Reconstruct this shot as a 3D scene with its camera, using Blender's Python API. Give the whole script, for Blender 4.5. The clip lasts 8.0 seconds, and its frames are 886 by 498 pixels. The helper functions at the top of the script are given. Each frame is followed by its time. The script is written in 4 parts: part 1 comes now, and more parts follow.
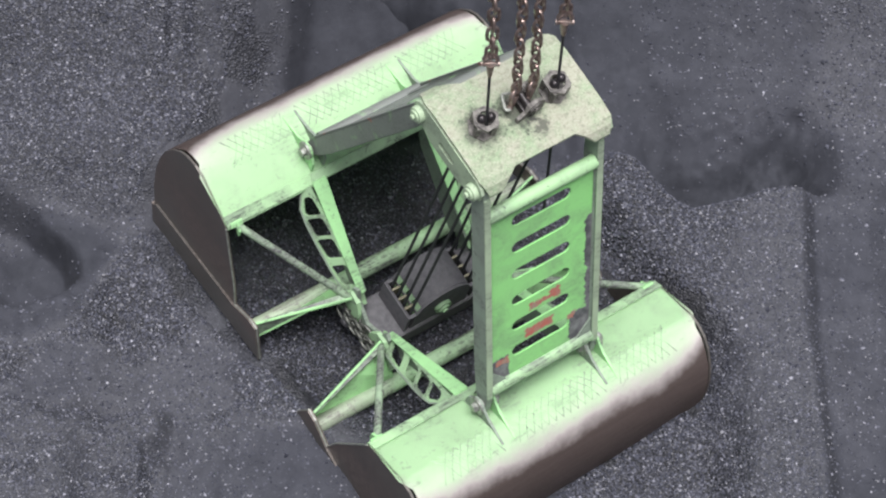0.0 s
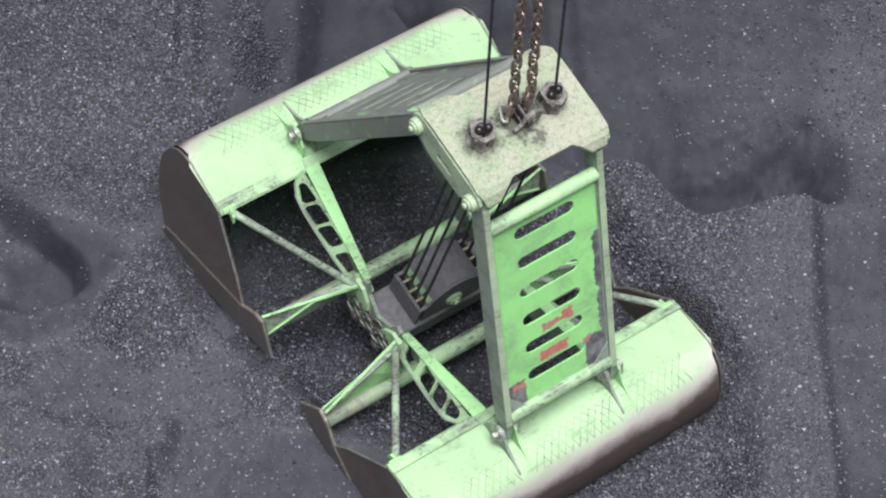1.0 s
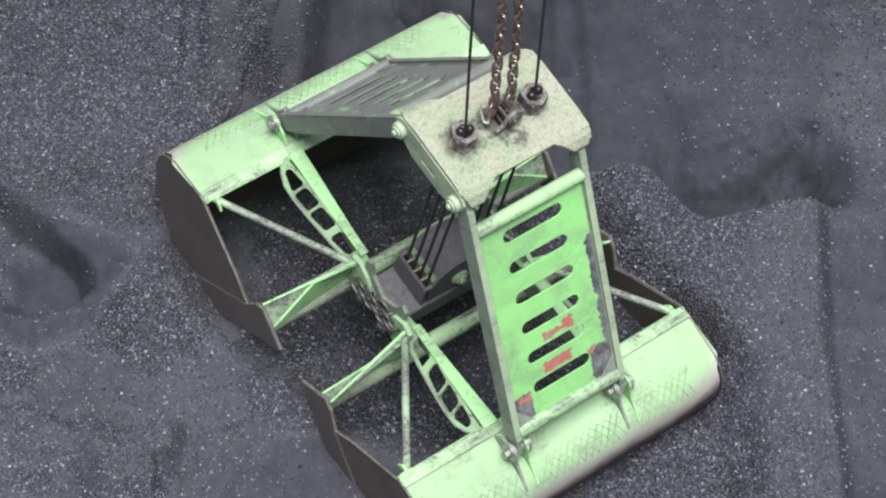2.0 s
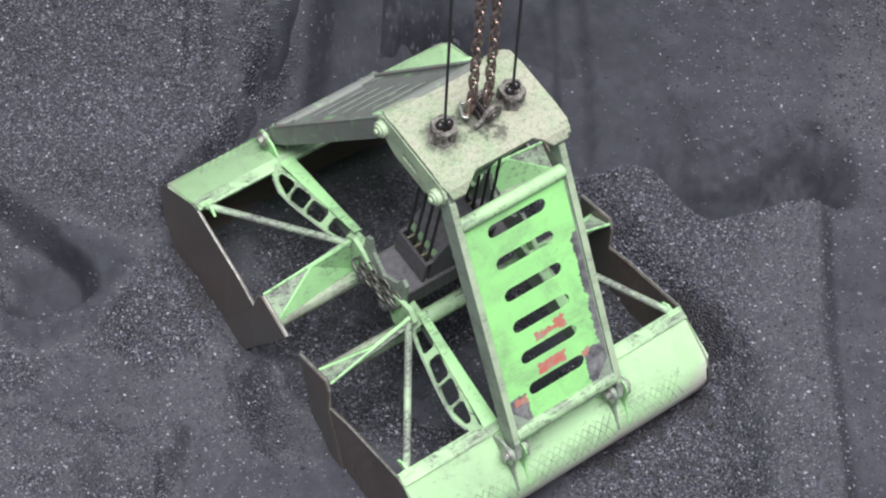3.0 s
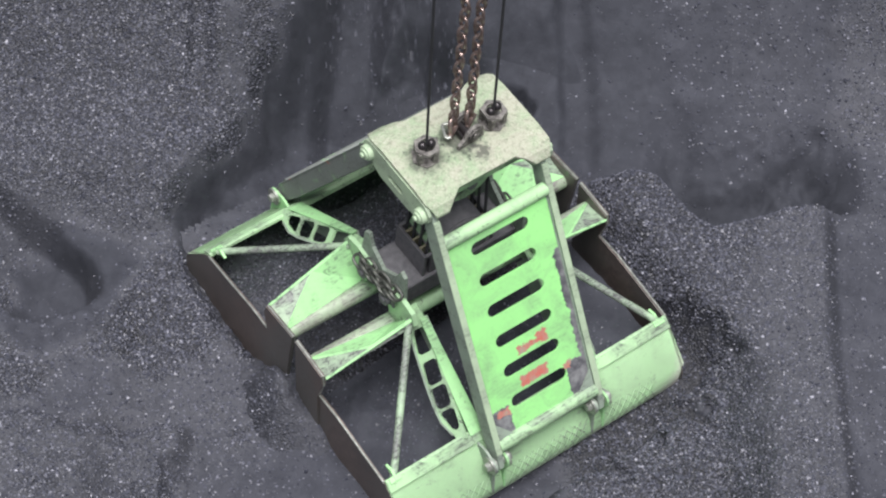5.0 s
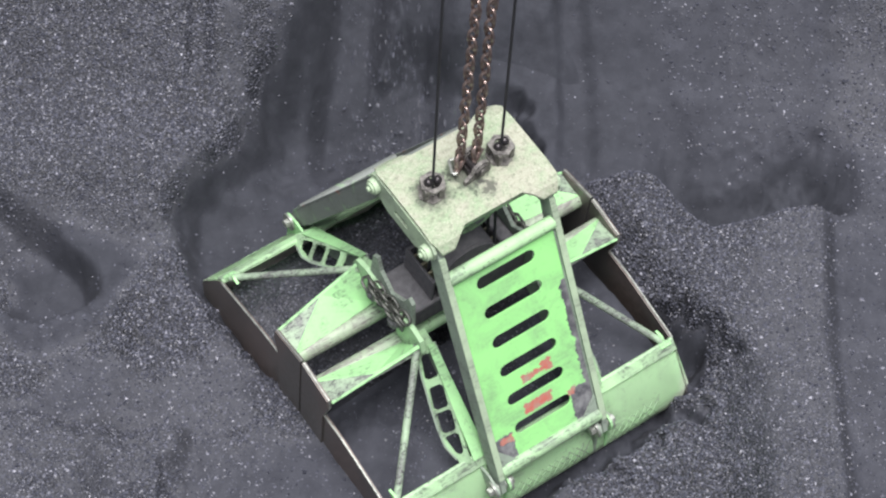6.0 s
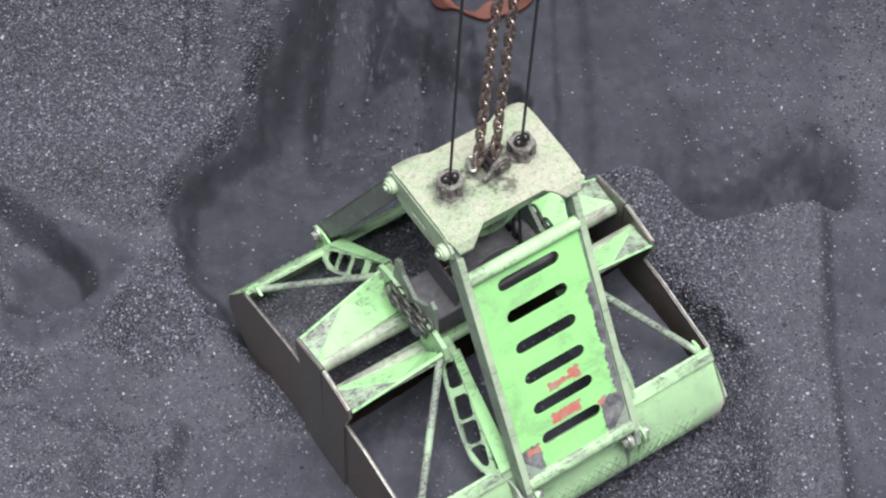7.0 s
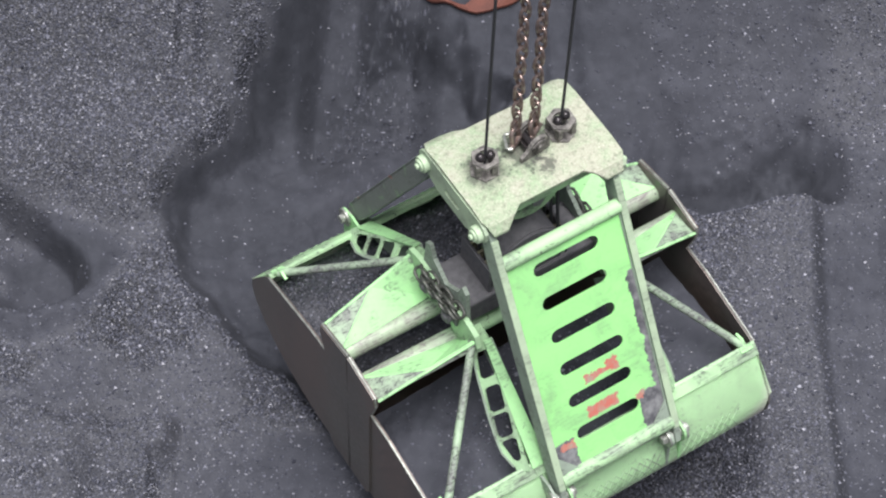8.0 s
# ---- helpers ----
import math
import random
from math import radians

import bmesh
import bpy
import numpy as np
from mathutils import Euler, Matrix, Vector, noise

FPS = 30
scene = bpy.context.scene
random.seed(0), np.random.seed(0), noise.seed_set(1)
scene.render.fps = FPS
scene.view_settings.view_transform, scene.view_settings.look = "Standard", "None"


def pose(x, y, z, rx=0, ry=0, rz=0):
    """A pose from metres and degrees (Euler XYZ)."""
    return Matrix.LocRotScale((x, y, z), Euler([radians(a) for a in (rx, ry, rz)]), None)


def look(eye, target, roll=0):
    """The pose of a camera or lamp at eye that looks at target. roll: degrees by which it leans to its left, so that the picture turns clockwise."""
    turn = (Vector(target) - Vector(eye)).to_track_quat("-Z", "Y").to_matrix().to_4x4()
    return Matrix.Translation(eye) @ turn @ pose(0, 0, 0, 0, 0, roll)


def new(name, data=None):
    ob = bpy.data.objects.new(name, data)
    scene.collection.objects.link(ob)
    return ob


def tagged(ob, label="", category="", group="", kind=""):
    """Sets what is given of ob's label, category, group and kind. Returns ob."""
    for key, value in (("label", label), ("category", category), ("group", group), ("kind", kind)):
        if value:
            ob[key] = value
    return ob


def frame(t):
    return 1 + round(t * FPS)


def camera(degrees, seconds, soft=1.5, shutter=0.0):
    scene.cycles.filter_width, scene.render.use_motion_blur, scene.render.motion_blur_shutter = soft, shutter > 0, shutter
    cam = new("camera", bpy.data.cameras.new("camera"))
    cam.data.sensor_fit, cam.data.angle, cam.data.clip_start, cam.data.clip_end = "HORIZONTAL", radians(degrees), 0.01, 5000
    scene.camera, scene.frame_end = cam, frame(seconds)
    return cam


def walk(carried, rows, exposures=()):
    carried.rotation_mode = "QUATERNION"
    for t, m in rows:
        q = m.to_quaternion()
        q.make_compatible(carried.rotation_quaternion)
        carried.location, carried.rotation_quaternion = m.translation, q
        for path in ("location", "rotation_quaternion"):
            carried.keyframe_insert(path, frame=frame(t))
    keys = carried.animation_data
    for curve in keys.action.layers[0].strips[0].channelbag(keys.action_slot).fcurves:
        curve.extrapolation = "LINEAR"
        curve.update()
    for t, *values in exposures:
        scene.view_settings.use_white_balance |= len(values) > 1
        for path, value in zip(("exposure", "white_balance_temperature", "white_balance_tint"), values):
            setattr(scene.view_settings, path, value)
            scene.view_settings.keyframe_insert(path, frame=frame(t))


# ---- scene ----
# ---- camera ----
EYE_HEIGHT = 19.6
FOCAL = 4233.0           # in picture units across a width of 1568
cam = camera(21.0, 8.0, soft=2.2, shutter=0.4)
CAM = [(0, -12.8, -11.1, -0.14), (0.5, -3.8, -2.8, -0.00), (1, 2.5, 1.8, 0.00), (1.5, 7.7, 6.1, 0.00), (3, 17.9, 11.4, -0.03), (3.5, 19.5, 14.8, 0.08), (4, 21.3, 19.1, 0.12), (4.5, 25.2, 18.1, 0.14), (6, 21.9, 19.9, 0.17), (6.5, 22.0, 17.7, 0.17), (7, 17.0, 11.7, 0.21), (7.5, 13.1, 6.6, 0.15), (8, 2.6, 0.3, 0.14)]
GRAB = [(0, 0.585, 10.387, 3.861, 34.42, 10.79, 5.99, 3.656),
        (0.5, 0.568, 10.361, 3.775, 34.34, 11.37, 5.93, 3.451),
        (1, 0.501, 10.440, 3.724, 34.77, 10.37, 5.64, 3.230),
        (1.5, 0.416, 10.496, 3.636, 35.24, 9.77, 5.18, 2.948),
        (3, 0.142, 10.834, 3.210, 36.49, 3.82, 6.00, 1.982),
        (3.5, 0.064, 10.914, 3.032, 36.50, 1.83, 5.96, 1.798),
        (4, -0.032, 10.976, 2.913, 36.50, -0.58, 5.58, 1.643),
        (4.5, -0.043, 10.996, 2.820, 36.81, -0.85, 5.71, 1.533),
        (6, 0.057, 10.664, 2.698, 35.74, 1.38, 3.21, 1.382),
        (6.5, 0.079, 10.443, 3.054, 34.90, -0.29, 1.51, 1.370),
        (7, 0.243, 10.297, 3.235, 34.47, -2.10, 2.23, 1.369),
        (7.5, 0.493, 10.135, 3.603, 33.49, -1.89, 3.82, 1.368),
        (8, 0.575, 9.886, 4.101, 33.08, -2.49, 2.13, 1.366)]



def base_view():
    tilt, lean = radians(59.58), radians(0.90)
    f = Vector((0, math.cos(tilt), -math.sin(tilt)))
    r = Vector((1, 0, 0))
    u = r.cross(f)
    r2 = r * math.cos(lean) + u * math.sin(lean)
    u2 = u * math.cos(lean) - r * math.sin(lean)
    m = Matrix((r2, u2, -f)).transposed().to_4x4()
    m.translation = (0, 0, EYE_HEIGHT)
    return m


BASE = base_view()
walk(cam, [(t, BASE @ pose(0, 0, 0, math.degrees(dy / FOCAL), math.degrees(dx / FOCAL), roll)) for t, dx, dy, roll in CAM],
     exposures=[(0, 0.62), (4.5, 0.60), (6.0, 0.76), (8, 0.80)])

# ---- light ----
world = bpy.data.worlds.new("overcast_sky")
scene.world = world
world.use_nodes = True
wn = world.node_tree.nodes
sky = wn.new("ShaderNodeTexSky")
sky.sky_type, sky.sun_disc = "NISHITA", False
sky.sun_elevation, sky.sun_rotation = radians(82), radians(150)
sky.air_density, sky.dust_density, sky.ozone_density = 1.0, 6.0, 1.0
soften = wn.new("ShaderNodeMixRGB")
soften.inputs[0].default_value = 0.65
soften.inputs[2].default_value = (7.0, 7.3, 8.0, 1)
world.node_tree.links.new(sky.outputs[0], soften.inputs[1])
world.node_tree.links.new(soften.outputs[0], wn["Background"].inputs[0])
wn["Background"].inputs[1].default_value = 0.034
sun = new("sun", bpy.data.lights.new("sun", "SUN"))
sun.data.energy, sun.data.angle, sun.data.color = 4.0, radians(42), (1.0, 0.97, 0.985)
sun.matrix_world = look((2, -3.5, 30), (0, 0, 0))

# ---- materials ----


def mat(name, build):
    m = bpy.data.materials.new(name)
    m.use_nodes = True
    build(m.node_tree, m.node_tree.nodes["Principled BSDF"])
    return m


def node(nt, kind, **inputs):
    n = nt.nodes.new(kind)
    for key, value in inputs.items():
        n.inputs[key.replace("_", " ")].default_value = value
    return n


def noise_tex(nt, scale, detail=4.0, rough=0.6, coords=None, distortion=0.0):
    n = node(nt, "ShaderNodeTexNoise", Scale=scale, Detail=detail, Roughness=rough, Distortion=distortion)
    if coords is None:
        coords = nt.nodes.new("ShaderNodeTexCoord").outputs["Object"]
    nt.links.new(coords, n.inputs["Vector"])
    return n.outputs["Fac"]


def ramp(nt, fac, stops):
    n = nt.nodes.new("ShaderNodeValToRGB")
    e = n.color_ramp.elements
    while len(e) < len(stops):
        e.new(0.5)
    for el, (p, c) in zip(e, stops):
        el.position = p
        el.color = (c, c, c, 1) if isinstance(c, (int, float)) else (*c, 1)
    nt.links.new(fac, n.inputs[0])
    return n.outputs[0]


def mix(nt, fac, a, b, kind="MIX"):
    n = nt.nodes.new("ShaderNodeMixRGB")
    n.blend_type = kind
    for sock, v in zip(n.inputs, (fac, a, b)):
        if isinstance(v, bpy.types.NodeSocket):
            nt.links.new(v, sock)
        elif isinstance(v, (int, float)):
            sock.default_value = v if sock.type == "VALUE" else (v, v, v, 1)
        else:
            sock.default_value = (*v, 1)
    return n.outputs[0]


def math_node(nt, op, a, b=0.0, clamp=False):
    n = nt.nodes.new("ShaderNodeMath")
    n.operation, n.use_clamp = op, clamp
    for sock, v in zip(n.inputs, (a, b)):
        if isinstance(v, bpy.types.NodeSocket):
            nt.links.new(v, sock)
        else:
            sock.default_value = v
    return n.outputs[0]


def bump(nt, bsdf, height, strength, distance):
    n = node(nt, "ShaderNodeBump", Strength=strength, Distance=distance)
    nt.links.new(height, n.inputs["Height"])
    nt.links.new(n.outputs[0], bsdf.inputs["Normal"])


def paint(colour, dust=0.35, worn=0.5, seed=0.0, more=0.0):
    """Sprayed paint over steel: coal dust in patches, scratches, bare spots."""
    def build(nt, b):
        co = nt.nodes.new("ShaderNodeTexCoord").outputs["Object"]
        mp = node(nt, "ShaderNodeMapping", Location=(seed, seed * 1.7, -seed))
        nt.links.new(co, mp.inputs["Vector"])
        v = mp.outputs[0]
        big = noise_tex(nt, 1.1, 3, 0.5, v)
        patchy = noise_tex(nt, 2.6, 4, 0.6, v, 0.6)
        fine = noise_tex(nt, 30, 5, 0.65, v)
        stretched = node(nt, "ShaderNodeMapping", Scale=(4, 60, 60), Rotation=(0.2, 0.1, 0.25))
        nt.links.new(v, stretched.inputs["Vector"])
        streak = noise_tex(nt, 1.0, 5, 0.7, stretched.outputs[0])
        c = mix(nt, ramp(nt, big, [(0.3, 0.0), (0.7, 1.0)]), colour, tuple(x * 0.86 + 0.015 for x in colour))
        dusty = math_node(nt, "MULTIPLY", ramp(nt, mix(nt, 0.12, patchy, fine), [(0.42 - more, 0.0), (0.70 - more, 1.0)]), dust)
        c = mix(nt, dusty, c, (0.16, 0.17, 0.16))
        where = ramp(nt, patchy, [(0.50 - more, 0.0), (0.58 - more, 1.0)])
        scratch = math_node(nt, "MULTIPLY", math_node(nt, "MULTIPLY", ramp(nt, mix(nt, 0.3, streak, fine), [(0.50, 0.0), (0.58, 1.0)]), where), worn)
        c = mix(nt, scratch, c, (0.055, 0.06, 0.055))
        chips = noise_tex(nt, 11, 6, 0.75, v, 0.8)
        c = mix(nt, math_node(nt, "MULTIPLY", ramp(nt, chips, [(0.60, 0.0), (0.63, 1.0)]), worn), c, (0.065, 0.065, 0.068))
        nt.links.new(c, b.inputs["Base Color"])
        nt.links.new(ramp(nt, fine, [(0.2, 0.42), (0.8, 0.7)]), b.inputs["Roughness"])
        bump(nt, b, mix(nt, 0.5, fine, streak), 0.25, 0.004)
    return build


GREEN = (0.38, 0.73, 0.33)
green = mat("green_paint", paint(GREEN, 0.40, 0.55))
green_dusty = mat("dusty_green_paint", paint((0.36, 0.57, 0.32), 0.95, 0.95, 3.0))
beam_paint = mat("grey_green_beam_paint", paint((0.27, 0.34, 0.27), 0.6, 0.6, 7.0))
scraped = mat("scraped_green_strut_paint", paint((0.36, 0.52, 0.33), 1.0, 1.0, 9.0, 0.10))
tube_cap = mat("scuffed_green_tube_paint", paint((0.38, 0.62, 0.33), 0.75, 0.8, 8.0, 0.04))
head_side = mat("dusty_pale_green_paint", paint((0.40, 0.52, 0.35), 0.45, 0.35, 4.0))


def arm_build(nt, b):
    """Grey coal dust caked over an arm whose green shows in patches."""
    paint((0.17, 0.19, 0.175), 0.6, 0.5, 5.0)(nt, b)
    c = b.inputs["Base Color"].links[0].from_socket
    co = nt.nodes.new("ShaderNodeTexCoord").outputs["Object"]
    rubbed = noise_tex(nt, 1.9, 6, 0.65, co, 0.5)
    c = mix(nt, ramp(nt, rubbed, [(0.56, 0.0), (0.62, 0.8)]), c, (0.24, 0.42, 0.21))
    spots = noise_tex(nt, 4.5, 3, 0.5, co)
    c = mix(nt, ramp(nt, spots, [(0.70, 0.0), (0.72, 0.7)]), c, (0.36, 0.12, 0.09))
    nt.links.new(c, b.inputs["Base Color"])


grey_arm = mat("coal_dusted_grey_paint", arm_build)


def head_build(nt, b):
    """Caked dust over green, oily grime round the rope guides and the lugs."""
    co = nt.nodes.new("ShaderNodeTexCoord").outputs["Object"]
    big = noise_tex(nt, 3.2, 6, 0.7, co)
    grit = noise_tex(nt, 24, 6, 0.75, co)
    speck = noise_tex(nt, 70, 4, 0.7, co)
    c = mix(nt, ramp(nt, big, [(0.40, 0.0), (0.60, 1.0)]), (0.26, 0.36, 0.22), (0.36, 0.37, 0.29))
    c = mix(nt, ramp(nt, grit, [(0.48, 0.0), (0.66, 0.75)]), c, (0.16, 0.175, 0.125))
    c = mix(nt, ramp(nt, speck, [(0.52, 0.0), (0.66, 0.7)]), c, (0.54, 0.54, 0.44))
    for x, y, r in ((-0.345, -0.01, 0.22), (0.345, -0.01, 0.20), (0.03, 0.0, 0.24), (0.10, -0.22, 0.13)):
        d = nt.nodes.new("ShaderNodeVectorMath")
        d.operation = "DISTANCE"
        d.inputs[1].default_value = (x, y, 0.17)
        nt.links.new(co, d.inputs[0])
        wob = math_node(nt, "ADD", d.outputs["Value"], math_node(nt, "MULTIPLY", math_node(nt, "SUBTRACT", mix(nt, 0.5, big, grit), 0.5), 0.85))
        c = mix(nt, ramp(nt, wob, [(r * 0.45, 0.75), (r * 0.85, 0.0)]), c, (0.045, 0.043, 0.042))
    nt.links.new(c, b.inputs["Base Color"])
    b.inputs["Roughness"].default_value = 0.8
    bump(nt, b, mix(nt, 0.4, grit, speck), 0.8, 0.012)


dusty_head = mat("dust_caked_green_paint", head_build)


def panel_build(nt, b):
    """Green panel with red primer smears, a bare grey border, at places of their own."""
    paint((0.31, 0.73, 0.25), 0.42, 0.14, 1.0)(nt, b)
    c = b.inputs["Base Color"].links[0].from_socket
    co = nt.nodes.new("ShaderNodeTexCoord").outputs["Object"]
    sep = nt.nodes.new("ShaderNodeSeparateXYZ")
    wob = node(nt, "ShaderNodeTexNoise", Scale=10.0, Detail=7.0, Roughness=0.7)
    nt.links.new(co, wob.inputs["Vector"])
    off = nt.nodes.new("ShaderNodeVectorMath")
    off.operation = "MULTIPLY_ADD"
    off.inputs[1].default_value, off.inputs[2].default_value = (0.16, 0.16, 0), (-0.08, -0.08, 0)
    nt.links.new(wob.outputs["Color"], off.inputs[0])
    add = nt.nodes.new("ShaderNodeVectorMath")
    nt.links.new(co, add.inputs[0])
    nt.links.new(off.outputs[0], add.inputs[1])
    nt.links.new(add.outputs[0], sep.inputs[0])

    def patch(x0, x1, y0, y1):
        f = None
        for sock, lo, hi in ((sep.outputs[0], x0, x1), (sep.outputs[1], y0, y1)):
            for op, lim in (("GREATER_THAN", lo), ("LESS_THAN", hi)):
                k = math_node(nt, op, sock, lim)
                f = k if f is None else math_node(nt, "MULTIPLY", f, k)
        return f
    # the near arm is turned half round, so its right edge lies at -x
    for box in ((-0.60, -0.465, 0.9, 2.45), (-0.60, -0.31, 2.04, 2.5), (0.33, 0.6, 2.10, 2.5)):
        c = mix(nt, patch(*box), c, mix(nt, ramp(nt, wob.outputs[0], [(0.40, 0.0), (0.62, 1.0)]), (0.075, 0.075, 0.085), (0.21, 0.215, 0.22)))
    for box in ((-0.20, 0.12, 1.62, 1.70), (-0.21, -0.10, 1.57, 1.66), (-0.13, 0.16, 1.91, 2.02), (0.33, 0.46, 2.12, 2.19), (-0.36, -0.28, 2.02, 2.08)):
        c = mix(nt, patch(*box), c, mix(nt, ramp(nt, wob.outputs[0], [(0.42, 0.0), (0.64, 0.8)]), (0.47, 0.135, 0.105), (0.30, 0.30, 0.24)))
    nt.links.new(c, b.inputs["Base Color"])


panel_paint = mat("green_panel_with_red_primer", panel_build)


def worn_steel(nt, b):
    co = nt.nodes.new("ShaderNodeTexCoord").outputs["Object"]
    s = node(nt, "ShaderNodeMapping", Scale=(1.5, 14, 14))
    nt.links.new(co, s.inputs["Vector"])
    streak = noise_tex(nt, 1.3, 5, 0.65, s.outputs[0])
    big = noise_tex(nt, 1.5, 4, 0.6, co)
    c = mix(nt, ramp(nt, streak, [(0.3, 0.0), (0.7, 1.0)]), (0.095, 0.076, 0.068), (0.20, 0.165, 0.150))
    c = mix(nt, ramp(nt, big, [(0.45, 0.0), (0.7, 0.6)]), c, (0.085, 0.080, 0.078))
    dusted = noise_tex(nt, 0.9, 5, 0.6, co, 0.4)
    c = mix(nt, ramp(nt, dusted, [(0.40, 0.0), (0.66, 0.8)]), c, (0.135, 0.135, 0.125))
    nt.links.new(c, b.inputs["Base Color"])
    b.inputs["Metallic"].default_value = 0.45
    nt.links.new(ramp(nt, streak, [(0.2, 0.30), (0.8, 0.55)]), b.inputs["Roughness"])
    bump(nt, b, streak, 0.15, 0.003)


steel = mat("polished_brown_steel", worn_steel)


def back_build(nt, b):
    """Shell back: paled green at the top edge, tread hatching, a painted sheen band, rubbed to brown steel below."""
    # green paler than the other paint: overexposed top light put into the colour
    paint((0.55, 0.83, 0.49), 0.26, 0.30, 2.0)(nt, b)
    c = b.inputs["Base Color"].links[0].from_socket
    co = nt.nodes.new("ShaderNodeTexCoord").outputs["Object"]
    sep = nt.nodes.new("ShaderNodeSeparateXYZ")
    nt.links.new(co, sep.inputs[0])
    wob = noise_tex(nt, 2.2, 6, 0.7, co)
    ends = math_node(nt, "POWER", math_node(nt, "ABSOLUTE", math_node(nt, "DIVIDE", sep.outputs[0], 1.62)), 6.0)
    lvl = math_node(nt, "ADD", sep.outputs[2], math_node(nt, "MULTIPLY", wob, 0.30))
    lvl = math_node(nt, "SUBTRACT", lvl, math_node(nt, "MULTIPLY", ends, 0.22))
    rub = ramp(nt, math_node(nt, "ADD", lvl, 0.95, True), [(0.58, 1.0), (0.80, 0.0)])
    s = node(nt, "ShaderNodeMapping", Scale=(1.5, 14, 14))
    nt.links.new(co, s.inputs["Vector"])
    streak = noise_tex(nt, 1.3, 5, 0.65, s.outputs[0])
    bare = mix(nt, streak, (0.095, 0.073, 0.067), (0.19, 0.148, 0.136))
    # whitish band at the bend: bright sheen painted over the bare steel
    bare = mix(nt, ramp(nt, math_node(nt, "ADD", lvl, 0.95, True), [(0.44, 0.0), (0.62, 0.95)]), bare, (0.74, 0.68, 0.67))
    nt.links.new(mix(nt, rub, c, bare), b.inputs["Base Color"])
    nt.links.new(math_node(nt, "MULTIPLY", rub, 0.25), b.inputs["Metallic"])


def tube_build(nt, b):
    """Green tube whose ends are polished bare by sliding coal."""
    paint((0.40, 0.62, 0.36), 0.8, 1.0, 6.0, 0.03)(nt, b)
    c = b.inputs["Base Color"].links[0].from_socket
    co = nt.nodes.new("ShaderNodeTexCoord").outputs["Object"]
    sep = nt.nodes.new("ShaderNodeSeparateXYZ")
    nt.links.new(co, sep.inputs[0])
    wob = noise_tex(nt, 3.0, 6, 0.7, co)
    reach = math_node(nt, "ADD", math_node(nt, "ABSOLUTE", sep.outputs[0]), math_node(nt, "MULTIPLY", wob, 0.6))
    bare = ramp(nt, math_node(nt, "MULTIPLY", reach, 0.5), [(0.46, 0.0), (0.66, 0.5)])
    nt.links.new(mix(nt, bare, c, mix(nt, wob, (0.20, 0.18, 0.17), (0.40, 0.37, 0.35))), b.inputs["Base Color"])
    nt.links.new(math_node(nt, "MULTIPLY", bare, 0.4), b.inputs["Metallic"])


tube_paint = mat("green_tube_polished_bare", tube_build)
back_paint = mat("shell_back_rubbed_paint_with_sheen", back_build)


def simple(c0, c1, rough, scale=18.0, metal=0.0, bumps=0.3, dist=0.004):
    def build(nt, b):
        f = noise_tex(nt, scale, 6, 0.7)
        nt.links.new(mix(nt, ramp(nt, f, [(0.35, 0.0), (0.65, 1.0)]), c0, c1), b.inputs["Base Color"])
        b.inputs["Roughness"].default_value, b.inputs["Metallic"].default_value = rough, metal
        bump(nt, b, f, bumps, dist)
    return build


dark_steel = mat("coal_dusted_dark_steel", simple((0.080, 0.080, 0.088), (0.135, 0.133, 0.142), 0.75))
rope_steel = mat("greased_wire_rope", simple((0.022, 0.023, 0.027), (0.05, 0.05, 0.055), 0.7, 120.0, 0.1))
greasy = mat("greasy_black_chain_steel", simple((0.030, 0.034, 0.030), (0.11, 0.115, 0.10), 0.45, 30.0, 0.4))
brass = mat("rope_worn_brass_strip", simple((0.12, 0.11, 0.075), (0.34, 0.32, 0.22), 0.5, 40.0, 0.3))
rust_chain = mat("rusty_chain_steel", simple((0.17, 0.105, 0.085), (0.42, 0.35, 0.32), 0.30, 30.0, 0.75))
socket_steel = mat("grimy_socket_steel", simple((0.05, 0.045, 0.045), (0.26, 0.25, 0.23), 0.6, 26.0, 0.3))
roller_steel = mat("dark_roller_steel", simple((0.03, 0.027, 0.03), (0.06, 0.055, 0.055), 0.28, 30.0, 0.6))
bright_steel = mat("bright_pin_steel", simple((0.20, 0.21, 0.19), (0.42, 0.44, 0.40), 0.4, 20.0, 0.6))
red_hull = mat("red_oxide_hull_paint", simple((0.085, 0.030, 0.022), (0.14, 0.046, 0.032), 0.8, 6.0))


